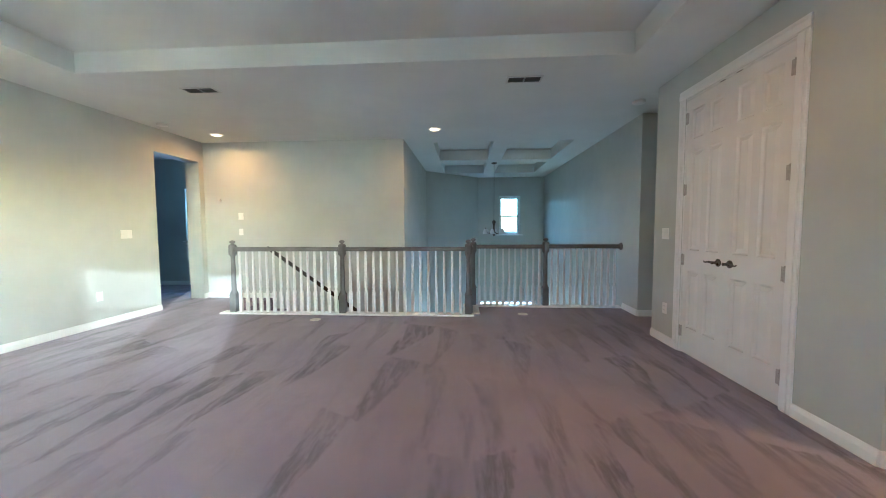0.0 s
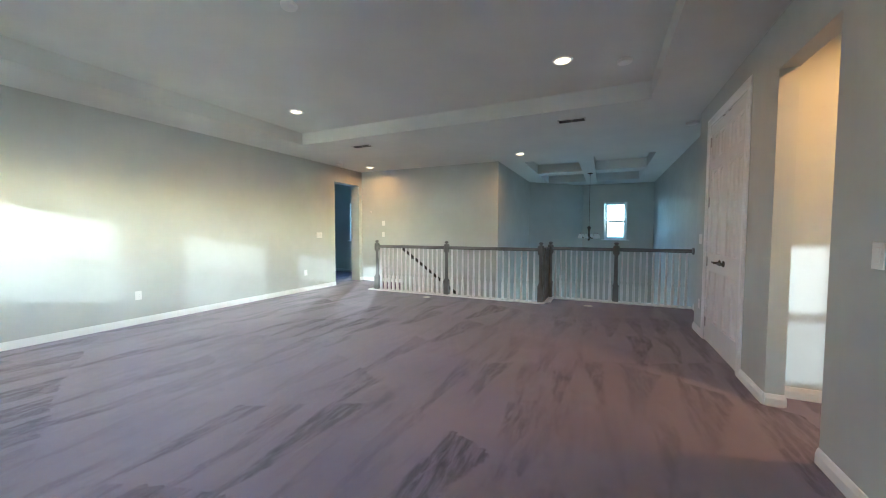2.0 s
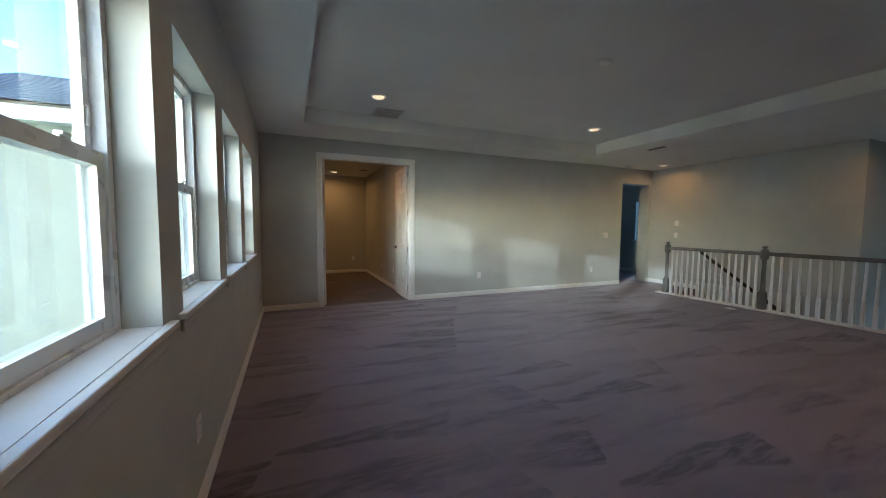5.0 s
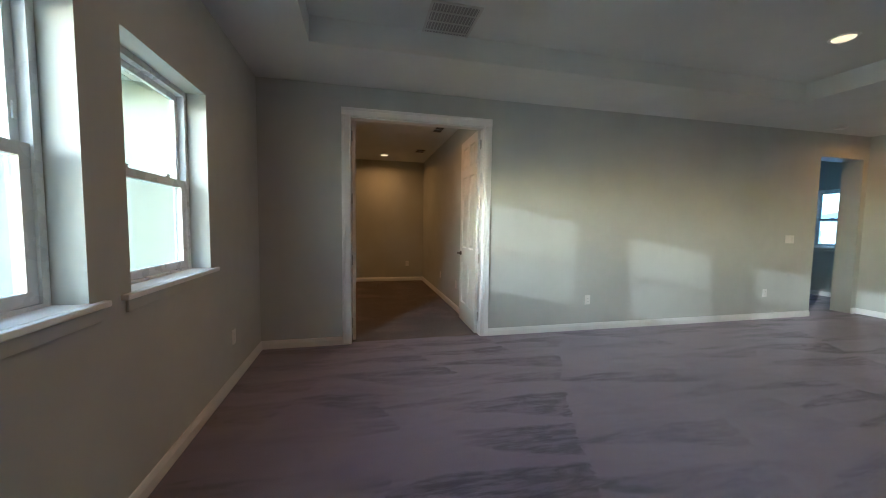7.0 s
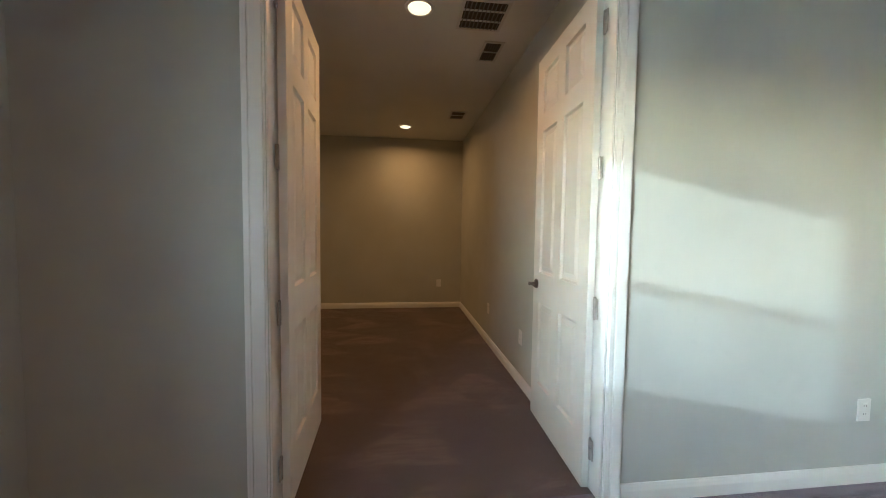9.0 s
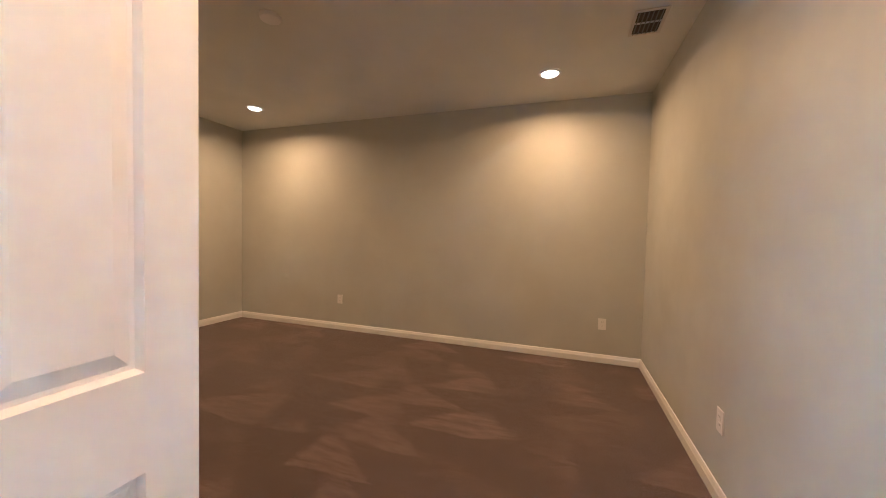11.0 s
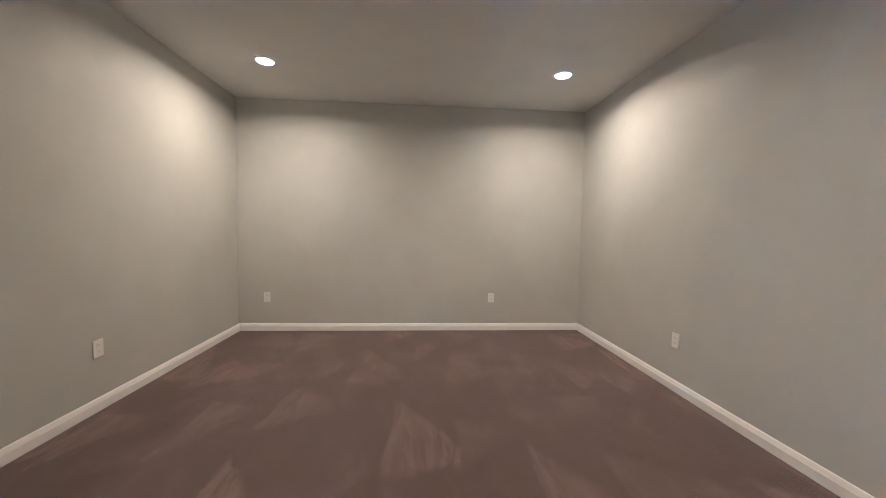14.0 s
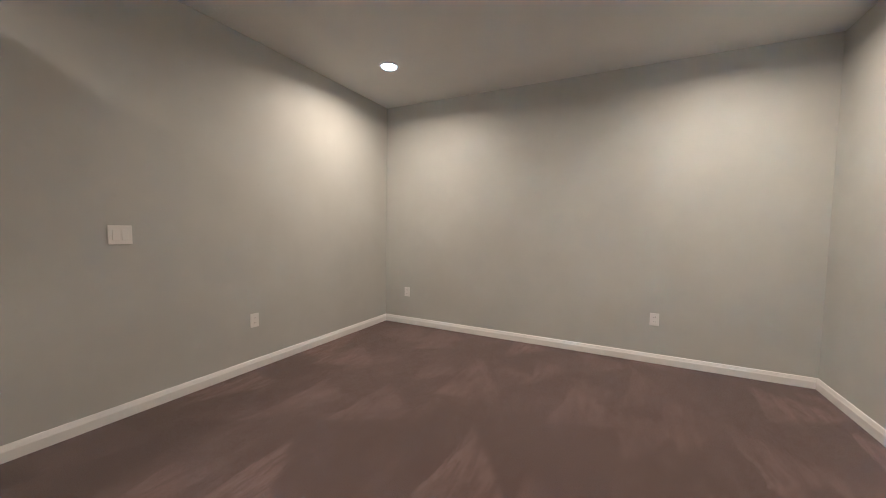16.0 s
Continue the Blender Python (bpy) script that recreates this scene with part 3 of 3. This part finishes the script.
def rail_run(x0, y0, x1, y1, posts, label):
    """A guard rail: shoe board, hand rail and evenly spaced balusters between two newels."""
    root = thing("guard_rail", label, "railing", pose(x0, y0, 0, 0, 0, math.degrees(math.atan2(y1 - y0, x1 - x0))))
    length = math.hypot(x1 - x0, y1 - y0)
    bm = bmesh.new()
    profile = [(-0.030, 0.905), (-0.033, 0.925), (-0.028, 0.938), (-0.030, 0.950), (-0.018, 0.965), (0.018, 0.965), (0.030, 0.950), (0.028, 0.938), (0.033, 0.925), (0.030, 0.905)]
    ends = [[bm.verts.new((s, y, z)) for y, z in profile] for s in (0.03, length - 0.03)]
    for k in range(len(profile)):
        j = (k + 1) % len(profile)
        bm.faces.new((ends[0][k], ends[0][j], ends[1][j], ends[1][k]))
    bm.faces.new(ends[0])
    bm.faces.new(list(reversed(ends[1])))
    part("hand_rail", bm, RAIL, root, "taupe painted hand rail")
    for k in range(posts):
        ob = new("baluster", BALUSTER)
        ob.matrix_basis = pose((k + 1) * length / (posts + 1), 0, 0.024)
        ob.parent = root
        tagged(ob, "white turned baluster")
    return root


RY, RY2 = 7.50, 8.11
NEWELS = [(1.25, RY), (2.87, RY), (4.66, RY), (4.74, RY2), (5.85, RY2)]
first = newel(pose(*NEWELS[0], 0.024))
for x, y in NEWELS[1:]:
    copy_thing(first, pose(x, y, 0.024))
rail_run(1.25, RY, 2.87, RY, 15, "guard rail of white balusters under a taupe rail")
rail_run(2.87, RY, 4.66, RY, 15, "guard rail of white balusters under a taupe rail")
rail_run(4.74, RY2, 5.85, RY2, 11, "guard rail of white balusters beside the foyer")
rail_run(5.85, RY2, 6.98, RY2, 11, "guard rail of white balusters meeting the wall")
root = thing("rail_return", "taupe panel and short rail joining two newels", "railing", pose(4.70, 0, 0))
part("hand_rail", boxes((-0.032, 0.032, RY + 0.05, RY2 - 0.05, 0.905, 0.965), bevel=0.012), RAIL, root)
part("side_panel", boxes((-0.02, 0.02, RY + 0.05, RY2 - 0.05, 0.024, 0.905), bevel=0.003), RAIL, root)
bm = bmesh.new()
lathe(bm, [(0.058, 0), (0.058, 0.014), (0.045, 0.026)], 20)
bmesh.ops.transform(bm, matrix=pose(6.978, RY2, 0.935, 0, -90, 0), verts=bm.verts)
tagged(part("rail_rosette", bm, RAIL, smooth=True), "round dark rosette ending the rail at the wall", "rosette")
setting("trim_landing", boxes((1.07, 4.74, 7.415, 7.575, 0.0005, 0.024), (4.58, 4.82, 7.575, 8.02, 0.0005, 0.024), (4.58, 6.978, 8.02, 8.18, 0.0005, 0.024), bevel=0.006), TRIM, "white painted board under the balusters", "landing trim")

# ---- stairs and wall handrail ----
stairs = thing("staircase", "carpeted stairs going down beside the railing", "stairs", kind="structure")
for k in range(15):
    x = 1.22 + 0.27 * k
    part("step", boxes((x, x + 0.30, 7.565, NORTH - 0.005, -0.19 * (k + 1) - 0.19, -0.19 * (k + 1)), bevel=0.012), CARPET, stairs)
bm = bmesh.new()
ax, az, bx, bz = 1.16, 0.90, 5.0, -1.80
way = Vector((bx - ax, 0, bz - az))
lathe(bm, [(0.026, 0), (0.031, 0.03), (0.031, way.length - 0.03), (0.026, way.length)], 12)
bmesh.ops.transform(bm, matrix=Matrix.Translation((ax, NORTH - 0.07, az)) @ way.to_track_quat("Z", "Y").to_matrix().to_4x4(), verts=bm.verts)
hand = thing("wall_handrail", "dark round handrail sloping down the stair wall", "handrail")
part("hand_rail", bm, DARK_WOOD, hand, smooth=True)
for f in (0.08, 0.36, 0.64, 0.92):
    x, z = ax + f * (bx - ax), az + f * (bz - az)
    part("bracket", boxes((x - 0.01, x + 0.01, NORTH - 0.07, NORTH - 0.001, z - 0.06, z - 0.045), (x - 0.02, x + 0.02, NORTH - 0.01, NORTH - 0.001, z - 0.09, z - 0.03), bevel=0.002), BRONZE, hand)

# ---- chandelier ----
lamp = thing("chandelier", "dark chandelier with frosted glass shades on a chain rod", "chandelier", pose(5.29, 11.05, 0))
bm = bmesh.new()
lathe(bm, [(0.065, H), (0.06, H - 0.02), (0.02, H - 0.035)], 16)
part("canopy", bm, BRONZE, lamp, smooth=True)
bm = bmesh.new()
lathe(bm, [(0.0045, 1.40), (0.0045, H - 0.03)], 8)
part("rod", bm, BRONZE, lamp)
bm = bmesh.new()
lathe(bm, [(0.01, 1.02), (0.03, 1.05), (0.018, 1.09), (0.028, 1.16), (0.016, 1.24), (0.034, 1.32), (0.05, 1.36), (0.015, 1.40)], 14)
part("stem", bm, BRONZE, lamp, smooth=True)
for k in range(6):
    a = math.radians(60 * k + 15)
    ca, sa = math.cos(a), math.sin(a)
    bm = bmesh.new()
    rings = []
    for r, z in ((0.02, 1.12), (0.08, 1.08), (0.15, 1.10), (0.20, 1.16), (0.215, 1.22)):
        rings.append([bm.verts.new((r * ca + 0.008 * math.cos(b) * ca, r * sa + 0.008 * math.cos(b) * sa, z + 0.008 * math.sin(b))) for b in [math.pi * s / 3 for s in range(6)]])
    for p, q in zip(rings, rings[1:]):
        for s in range(6):
            bm.faces.new((p[s], p[(s + 1) % 6], q[(s + 1) % 6], q[s]))
    arm = part("arm", bm, BRONZE, lamp)
    bm = bmesh.new()
    lathe(bm, [(0.02, 1.20), (0.035, 1.17), (0.052, 1.12), (0.056, 1.08), (0.05, 1.08), (0.03, 1.15)], 14, (0.215 * ca, 0.215 * sa, 0))
    part("shade", bm, SHADE, arm, "frosted glass shade", True)


# ---- recessed lights ----
def recessed(x, y, z, power, on=True):
    root = thing("recessed_light", "lit round recessed ceiling light with a white trim", "ceiling light", pose(x, y, z), "recessed ceiling lights")
    bm = bmesh.new()
    steps = 32
    rings = [[bm.verts.new((r * math.cos(2 * math.pi * k / steps), r * math.sin(2 * math.pi * k / steps), h)) for k in range(steps)] for r, h in ((0.098, -0.001), (0.096, -0.006), (0.078, -0.009), (0.074, -0.002))]
    for p, q in zip(rings, rings[1:]):
        for k in range(steps):
            bm.faces.new((p[k], p[(k + 1) % steps], q[(k + 1) % steps], q[k]))
    part("trim_ring", bm, TRIM, root, smooth=True)
    bm = bmesh.new()
    lathe(bm, [(0.074, -0.003), (0.070, -0.012), (0.055, -0.020), (0.032, -0.025), (0.012, -0.027)], 24)
    part("lens", bm, LENS, root, "glowing frosted lens", True)
    data = bpy.data.lights.new("recessed_lamp", "AREA")
    data.shape, data.size, data.energy, data.color, data.spread = "DISK", 0.13, power, LAMP_COLOR, radians(165)
    new("recessed_lamp", data).matrix_world = look((x, y, z - 0.030), (x, y, z - 1))


for x, y in ((1.64, 5.0), (5.24, 4.97), (1.64, 1.45), (5.24, 1.45)):
    recessed(x, y, TRAY, LOFT_LAMP)
for x, y in ((0.635, 8.12), (4.15, 8.09)):
    recessed(x, y, H, LOFT_LAMP)
for x, y in ((-3.62, 1.49), (-0.90, 1.55), (-3.597, -1.87), (-0.85, -1.88)):
    recessed(x, y, H, DEN_LAMP)
recessed(7.40, 3.95, H, HALL_LAMP)


# ---- vents, detectors, plates ----
def register(x, y, z, w, d, cells, label, slats=6, back=DUCT_SHADE):
    """A ceiling register: backing coloured dark for the duct's shade, rim, dividers and thin slats."""
    root = thing("ceiling_vent", label, "air vent", pose(x, y, z))
    part("backing", boxes((-w / 2 + 0.012, w / 2 - 0.012, -d / 2 + 0.012, d / 2 - 0.012, -0.003, -0.001)), back, root)
    part("rim", slab("z", -0.009, -0.001, -w / 2, w / 2, -d / 2, d / 2, [(-w / 2 + 0.02, w / 2 - 0.02, -d / 2 + 0.02, d / 2 - 0.02)]), VENT, root)
    for k in range(1, cells):
        cx = -w / 2 + k * w / cells
        part("divider", boxes((cx - 0.008, cx + 0.008, -d / 2 + 0.018, d / 2 - 0.018, -0.008, -0.003)), VENT, root)
    for k in range(slats):
        cy = -d / 2 + 0.02 + (k + 0.5) * (d - 0.04) / slats
        bm = boxes((-w / 2 + 0.018, w / 2 - 0.018, -0.007, 0.007, -0.0008, 0.0008))
        part("slat", bm, VENT if slats > 12 else VENT_GREY, root, at=pose(0, cy, -0.007, 40, 0, 0))
    return root


register(1.75, 6.35, H, 0.36, 0.16, 2, "two-panel supply vent in the loft ceiling")
register(5.22, 6.33, H, 0.36, 0.16, 2, "two-panel supply vent in the loft ceiling")
register(1.02, 1.71, TRAY, 0.52, 0.40, 4, "large return air grille in the tray ceiling", 14, VENT_MID)
register(-0.93, 1.98, H, 0.34, 0.32, 3, "three-panel return grille near the den door", 10)
register(-1.40, 2.15, H, 0.32, 0.16, 2, "small two-panel vent in the den ceiling")
register(-3.02, 2.14, H, 0.30, 0.20, 2, "small two-panel vent in the den ceiling")


def detector(x, y, z, r, label):
    bm = bmesh.new()
    lathe(bm, [(r, -0.001), (r, -0.012), (r * 0.92, -0.026), (r * 0.6, -0.034), (r * 0.3, -0.036)], 24)
    tagged(part("smoke_detector", bm, PLATE, smooth=True, at=pose(x, y, z)), label, "smoke detector")


detector(3.47, 3.22, TRAY, 0.06, "white round smoke detector on the tray ceiling")
detector(5.80, 5.22, TRAY, 0.07, "white round smoke detector on the tray ceiling")
detector(0.27, 7.5, H, 0.07, "white round smoke detector near the doorway")
detector(6.71, 7.09, H, 0.075, "round smoke detector at the side hall")
detector(-2.23, -0.27, H, 0.07, "white round smoke detector on the den ceiling")


def wall_plate(at, w, h, kind, label):
    """A plate on a wall; its front looks along +y of the pose."""
    root = thing("wall_plate", label, "outlet" if kind == "outlet" else "light switch", at)
    part("plate", boxes((-w / 2, w / 2, 0.0005, 0.007, -h / 2, h / 2), bevel=0.002), PLATE, root)
    if kind == "outlet":
        for z in (-0.021, 0.021):
            face = part("receptacle", boxes((-0.016, 0.016, 0.006, 0.0085, z - 0.014, z + 0.014), bevel=0.001), PLATE, root)
            part("slot", boxes((-0.008, -0.006, 0.0085, 0.0092, z - 0.002, z + 0.007), (0.006, 0.008, 0.0085, 0.0092, z - 0.002, z + 0.006)), SLOT, face)
    elif kind == "switch":
        gangs = max(1, round((w - 0.025) / 0.046))
        for k in range(gangs):
            cx = (k - (gangs - 1) / 2) * 0.046
            part("rocker", boxes((cx - 0.0165, cx + 0.0165, 0.006, 0.010, -0.033, 0.033), bevel=0.002), PLATE, root)
    return root


def west(y, z):
    return pose(0, y, z, 0, 0, -90)


for y in (3.805, 6.73):
    wall_plate(west(y, 0.385), 0.075, 0.117, "outlet", "white duplex outlet on the greige wall")
wall_plate(west(7.13, 1.165), 0.165, 0.117, "switch", "white three-gang light switch")
for x in (0.80, 4.15):
    wall_plate(pose(x, 0, 0.385), 0.075, 0.117, "outlet", "white duplex outlet under the windows")
wall_plate(pose(EAST, 6.46, 1.158, 0, 0, 90), 0.12, 0.117, "switch", "white two-gang light switch by the closet")
wall_plate(pose(EAST, 6.43, 0.37, 0, 0, 90), 0.075, 0.117, "outlet", "white duplex outlet by the closet")
wall_plate(pose(EAST, 3.36, 1.143, 0, 0, 90), 0.075, 0.117, "switch", "white light switch beside the passage")
wall_plate(pose(0.66, NORTH, 1.452, 0, 0, 180), 0.09, 0.12, "blank", "white thermostat above a switch plate")
wall_plate(pose(0.655, NORTH, 1.173, 0, 0, 180), 0.075, 0.117, "switch", "white light switch under the thermostat")
for y in (-1.135, 2.06):
    wall_plate(pose(DEN_W, y, 0.405, 0, 0, -90), 0.075, 0.117, "outlet", "white duplex outlet on the den wall")
for x in (-0.45, -3.165):
    wall_plate(pose(x, DEN_S, 0.41), 0.075, 0.117, "outlet", "white duplex outlet on the den wall")
wall_plate(pose(DEN_E, -0.985, 0.42, 0, 0, 90), 0.075, 0.117, "outlet", "white duplex outlet on the den wall")
wall_plate(pose(DEN_E, -0.105, 1.152, 0, 0, 90), 0.12, 0.117, "switch", "white two-gang light switch in the den")
for x in (-1.29, -2.38):
    wall_plate(pose(x, DEN_N, 0.40, 0, 0, 180), 0.075, 0.117, "outlet", "white duplex outlet behind the den door")

bm = bmesh.new()
lathe(bm, [(0.022, 0), (0.022, 0.02), (0.014, 0.028)], 16)
bmesh.ops.transform(bm, matrix=pose(0.29, NORTH - 0.0005, 1.734, 90, 0, 0), verts=bm.verts)
tagged(part("wall_sensor", bm, VENT, smooth=True), "small grey round sensor on the stair wall", "sensor")
for x, y in ((2.6, 7.17), (5.43, 7.6)):
    bm = bmesh.new()
    lathe(bm, [(0.07, 0.001), (0.07, 0.006), (0.055, 0.010), (0.05, 0.007)], 24)
    tagged(part("floor_outlet", bm, BRASS, smooth=True, at=pose(x, y, 0)), "round metal floor outlet cover in the carpet", "floor outlet", "floor outlets")
bm = bmesh.new()
lathe(bm, [(0.012, 0), (0.008, 0.012), (0.006, 0.05), (0.013, 0.055), (0.013, 0.07)], 12)
bmesh.ops.transform(bm, matrix=pose(EAST + 0.055, 3.73, 0.2, -90, 0, 0), verts=bm.verts)
tagged(part("door_stop", bm, SLOT, smooth=True), "small black door stop low on the wall", "door stop")

# ball catches over the closet doors and an attic hatch by the side hall
for y in (5.52, 5.70):
    tagged(part("ball_catch", boxes((EAST - 0.004, EAST + 0.016, y - 0.03, y + 0.03, 2.4225, 2.4245)), BRONZE), "small dark catch at the closet door head", "door catch", "ball catches")
hatch = thing("attic_hatch", "white framed attic hatch in the ceiling", "ceiling hatch", pose(7.5, 7.12, H))
part("hatch_frame", slab("z", -0.014, -0.001, -0.36, 0.36, -0.33, 0.33, [(-0.31, 0.31, -0.28, 0.28)]), TRIM, hatch)
part("hatch_panel", boxes((-0.305, 0.305, -0.275, 0.275, -0.006, -0.001)), CEIL, hatch)

# ---- outside ----
setting("ground", boxes((-400, 400, -400, 400, -3.4, -3.15)), GRASS, "grass ground round the house", "ground")
setting("wall_outside_den", boxes((0.08, 0.11, DEN_S - 0.18, -0.2, -3.15, 2.556)), STUCCO, "pale unseen outside wall closing the east side of the den", "outside wall")
setting("wall_outside_south", boxes((0.11, 10.6, -0.215, -0.2, -3.15, SILL), (0.11, 10.6, -0.215, -0.2, HEAD, 2.66), *[(a, b, -0.215, -0.2, SILL, HEAD) for a, b in ((0.11, WIN[0]), *[(x + WIN_W, x + 1.125) for x in WIN[:3]], (WIN[3] + WIN_W, SIDE[0]), (SIDE[1], 10.6))]), STUCCO, "pale unseen outside wall closing the east side", "outside wall")
eave = thing("roof_eave", "white ribbed soffit and fascia under dark shingles", "eave", kind="structure")
EAVE = 2.56
for k in range(24):
    y = DEN_S - 0.55 + 0.125 * k
    part("soffit_panel", boxes((0.11, 0.45, y, y + 0.052, EAVE - 0.005, EAVE + 0.005), (0.11, 0.45, y + 0.058, y + 0.119, EAVE - 0.005, EAVE + 0.005), (0.11, 0.45, y + 0.052, y + 0.058, EAVE + 0.002, EAVE + 0.008), (0.11, 0.45, y + 0.119, y + 0.125, EAVE + 0.002, EAVE + 0.008)), SOFFIT, eave)
part("fascia", boxes((0.45, 0.47, DEN_S - 0.55, -0.215, EAVE - 0.04, EAVE + 0.15), (-4.6, 0.45, DEN_S - 0.57, DEN_S - 0.55, EAVE - 0.04, EAVE + 0.15), bevel=0.003), TRIM, eave, "white fascia board")
rise = math.atan(0.42)
for k in range(18):
    bm = bmesh.new()
    for j in range(11):
        a = DEN_S - 0.62 + 0.3 * j - 0.15 * (k % 2)
        lo, hi = max(a, DEN_S - 0.62), min(a + 0.294, 0.0)
        if hi - lo > 0.02:
            box(bm, -0.19, 0.0, lo, hi, 0.0, 0.012)
    part("shingle_course", bm, SHINGLE, eave, "dark grey shingles", at=pose(0.53 - 0.145 * k * math.cos(rise), 0, EAVE + 0.155 + 0.145 * k * math.sin(rise), 0, math.degrees(rise) - 2.5, 0))
part("roof_deck", boxes((-2.7, 0.0, DEN_S - 0.6, -0.02, -0.03, -0.004)), FENCE, eave, "roof boards under the shingles", at=pose(0.50, 0, EAVE + 0.150, 0, math.degrees(rise), 0))
# unseen closing slab and east wall; they keep outdoor light from leaking in
setting("roof", boxes((-4.8, 10.8, -0.4, 14.0, 3.10, 3.2)), SHINGLE, "unseen flat roof slab closing the house against the sky", "roof")
setting("wall_outside_east", boxes((10.5, 10.6, -0.2, 14.0, -3.15, 3.1)), STUCCO, "unseen outside wall closing the east side", "outside wall")
house = thing("house", "pale neighbouring house with a grey shingled roof", "house", pose(-13.5, 38.0, -3.15))
part("wall", boxes((-7.0, 7.0, -0.0, 8.0, 0.0, 5.0)), STUCCO, house)
bm = bmesh.new()
low_ring = [bm.verts.new(v) for v in ((-7.5, -0.5, 5.0), (7.5, -0.5, 5.0), (7.5, 8.5, 5.0), (-7.5, 8.5, 5.0))]
ridge = [bm.verts.new(v) for v in ((-4.0, 4.0, 6.3), (4.0, 4.0, 6.3))]
bm.faces.new(low_ring)
bm.faces.new((low_ring[0], low_ring[1], ridge[1], ridge[0]))
bm.faces.new((low_ring[2], low_ring[3], ridge[0], ridge[1]))
bm.faces.new((low_ring[1], low_ring[2], ridge[1]))
bm.faces.new((low_ring[3], low_ring[0], ridge[0]))
part("roof", bm, SHINGLE, house)
part("fascia", boxes((-7.5, 7.5, -0.54, -0.5, 4.86, 5.06)), TRIM, house)
for x in (-5.0, -2.2, 0.6, 3.4):
    for z in (0.9, 3.1):
        far_window = part("window", slab("y", -0.06, -0.001, x, x + 1.1, z, z + 1.4, [(x + 0.08, x + 1.02, z + 0.08, z + 0.66), (x + 0.08, x + 1.02, z + 0.74, z + 1.32)]), VINYL, house)
        part("pane", boxes((x + 0.07, x + 1.03, -0.03, -0.02, z + 0.07, z + 1.33)), SLOT, far_window, "dark glass pane")
fence = thing("fence", "weathered wooden board fence in the yard", "fence")
for k in range(60):
    x = -9 + 0.152 * k
    part("board", boxes((x, x + 0.14, -8.02, -8.0, -3.15, -1.35)), FENCE, fence)

# added fill lamps outside window_6 and window_7, standing in for more sky light
low = bpy.data.lights.new("window_daylight", "AREA")
low.shape, low.size, low.size_y, low.energy, low.color = "RECTANGLE", 1.75, 1.8, FOYER_FILL, (1.0, 0.87, 0.72)
new("window_daylight", low).matrix_world = look((5.875, 13.72, -1.96), (5.875, 10.0, -1.96))
high = bpy.data.lights.new("window_daylight", "AREA")
high.shape, high.size, high.size_y, high.energy, high.color = "RECTANGLE", 0.9, 1.1, BEDROOM_FILL, (0.45, 0.70, 1.0)
new("window_daylight", high).matrix_world = look((-0.99, 10.2, 1.52), (-0.99, 8.0, 1.52))
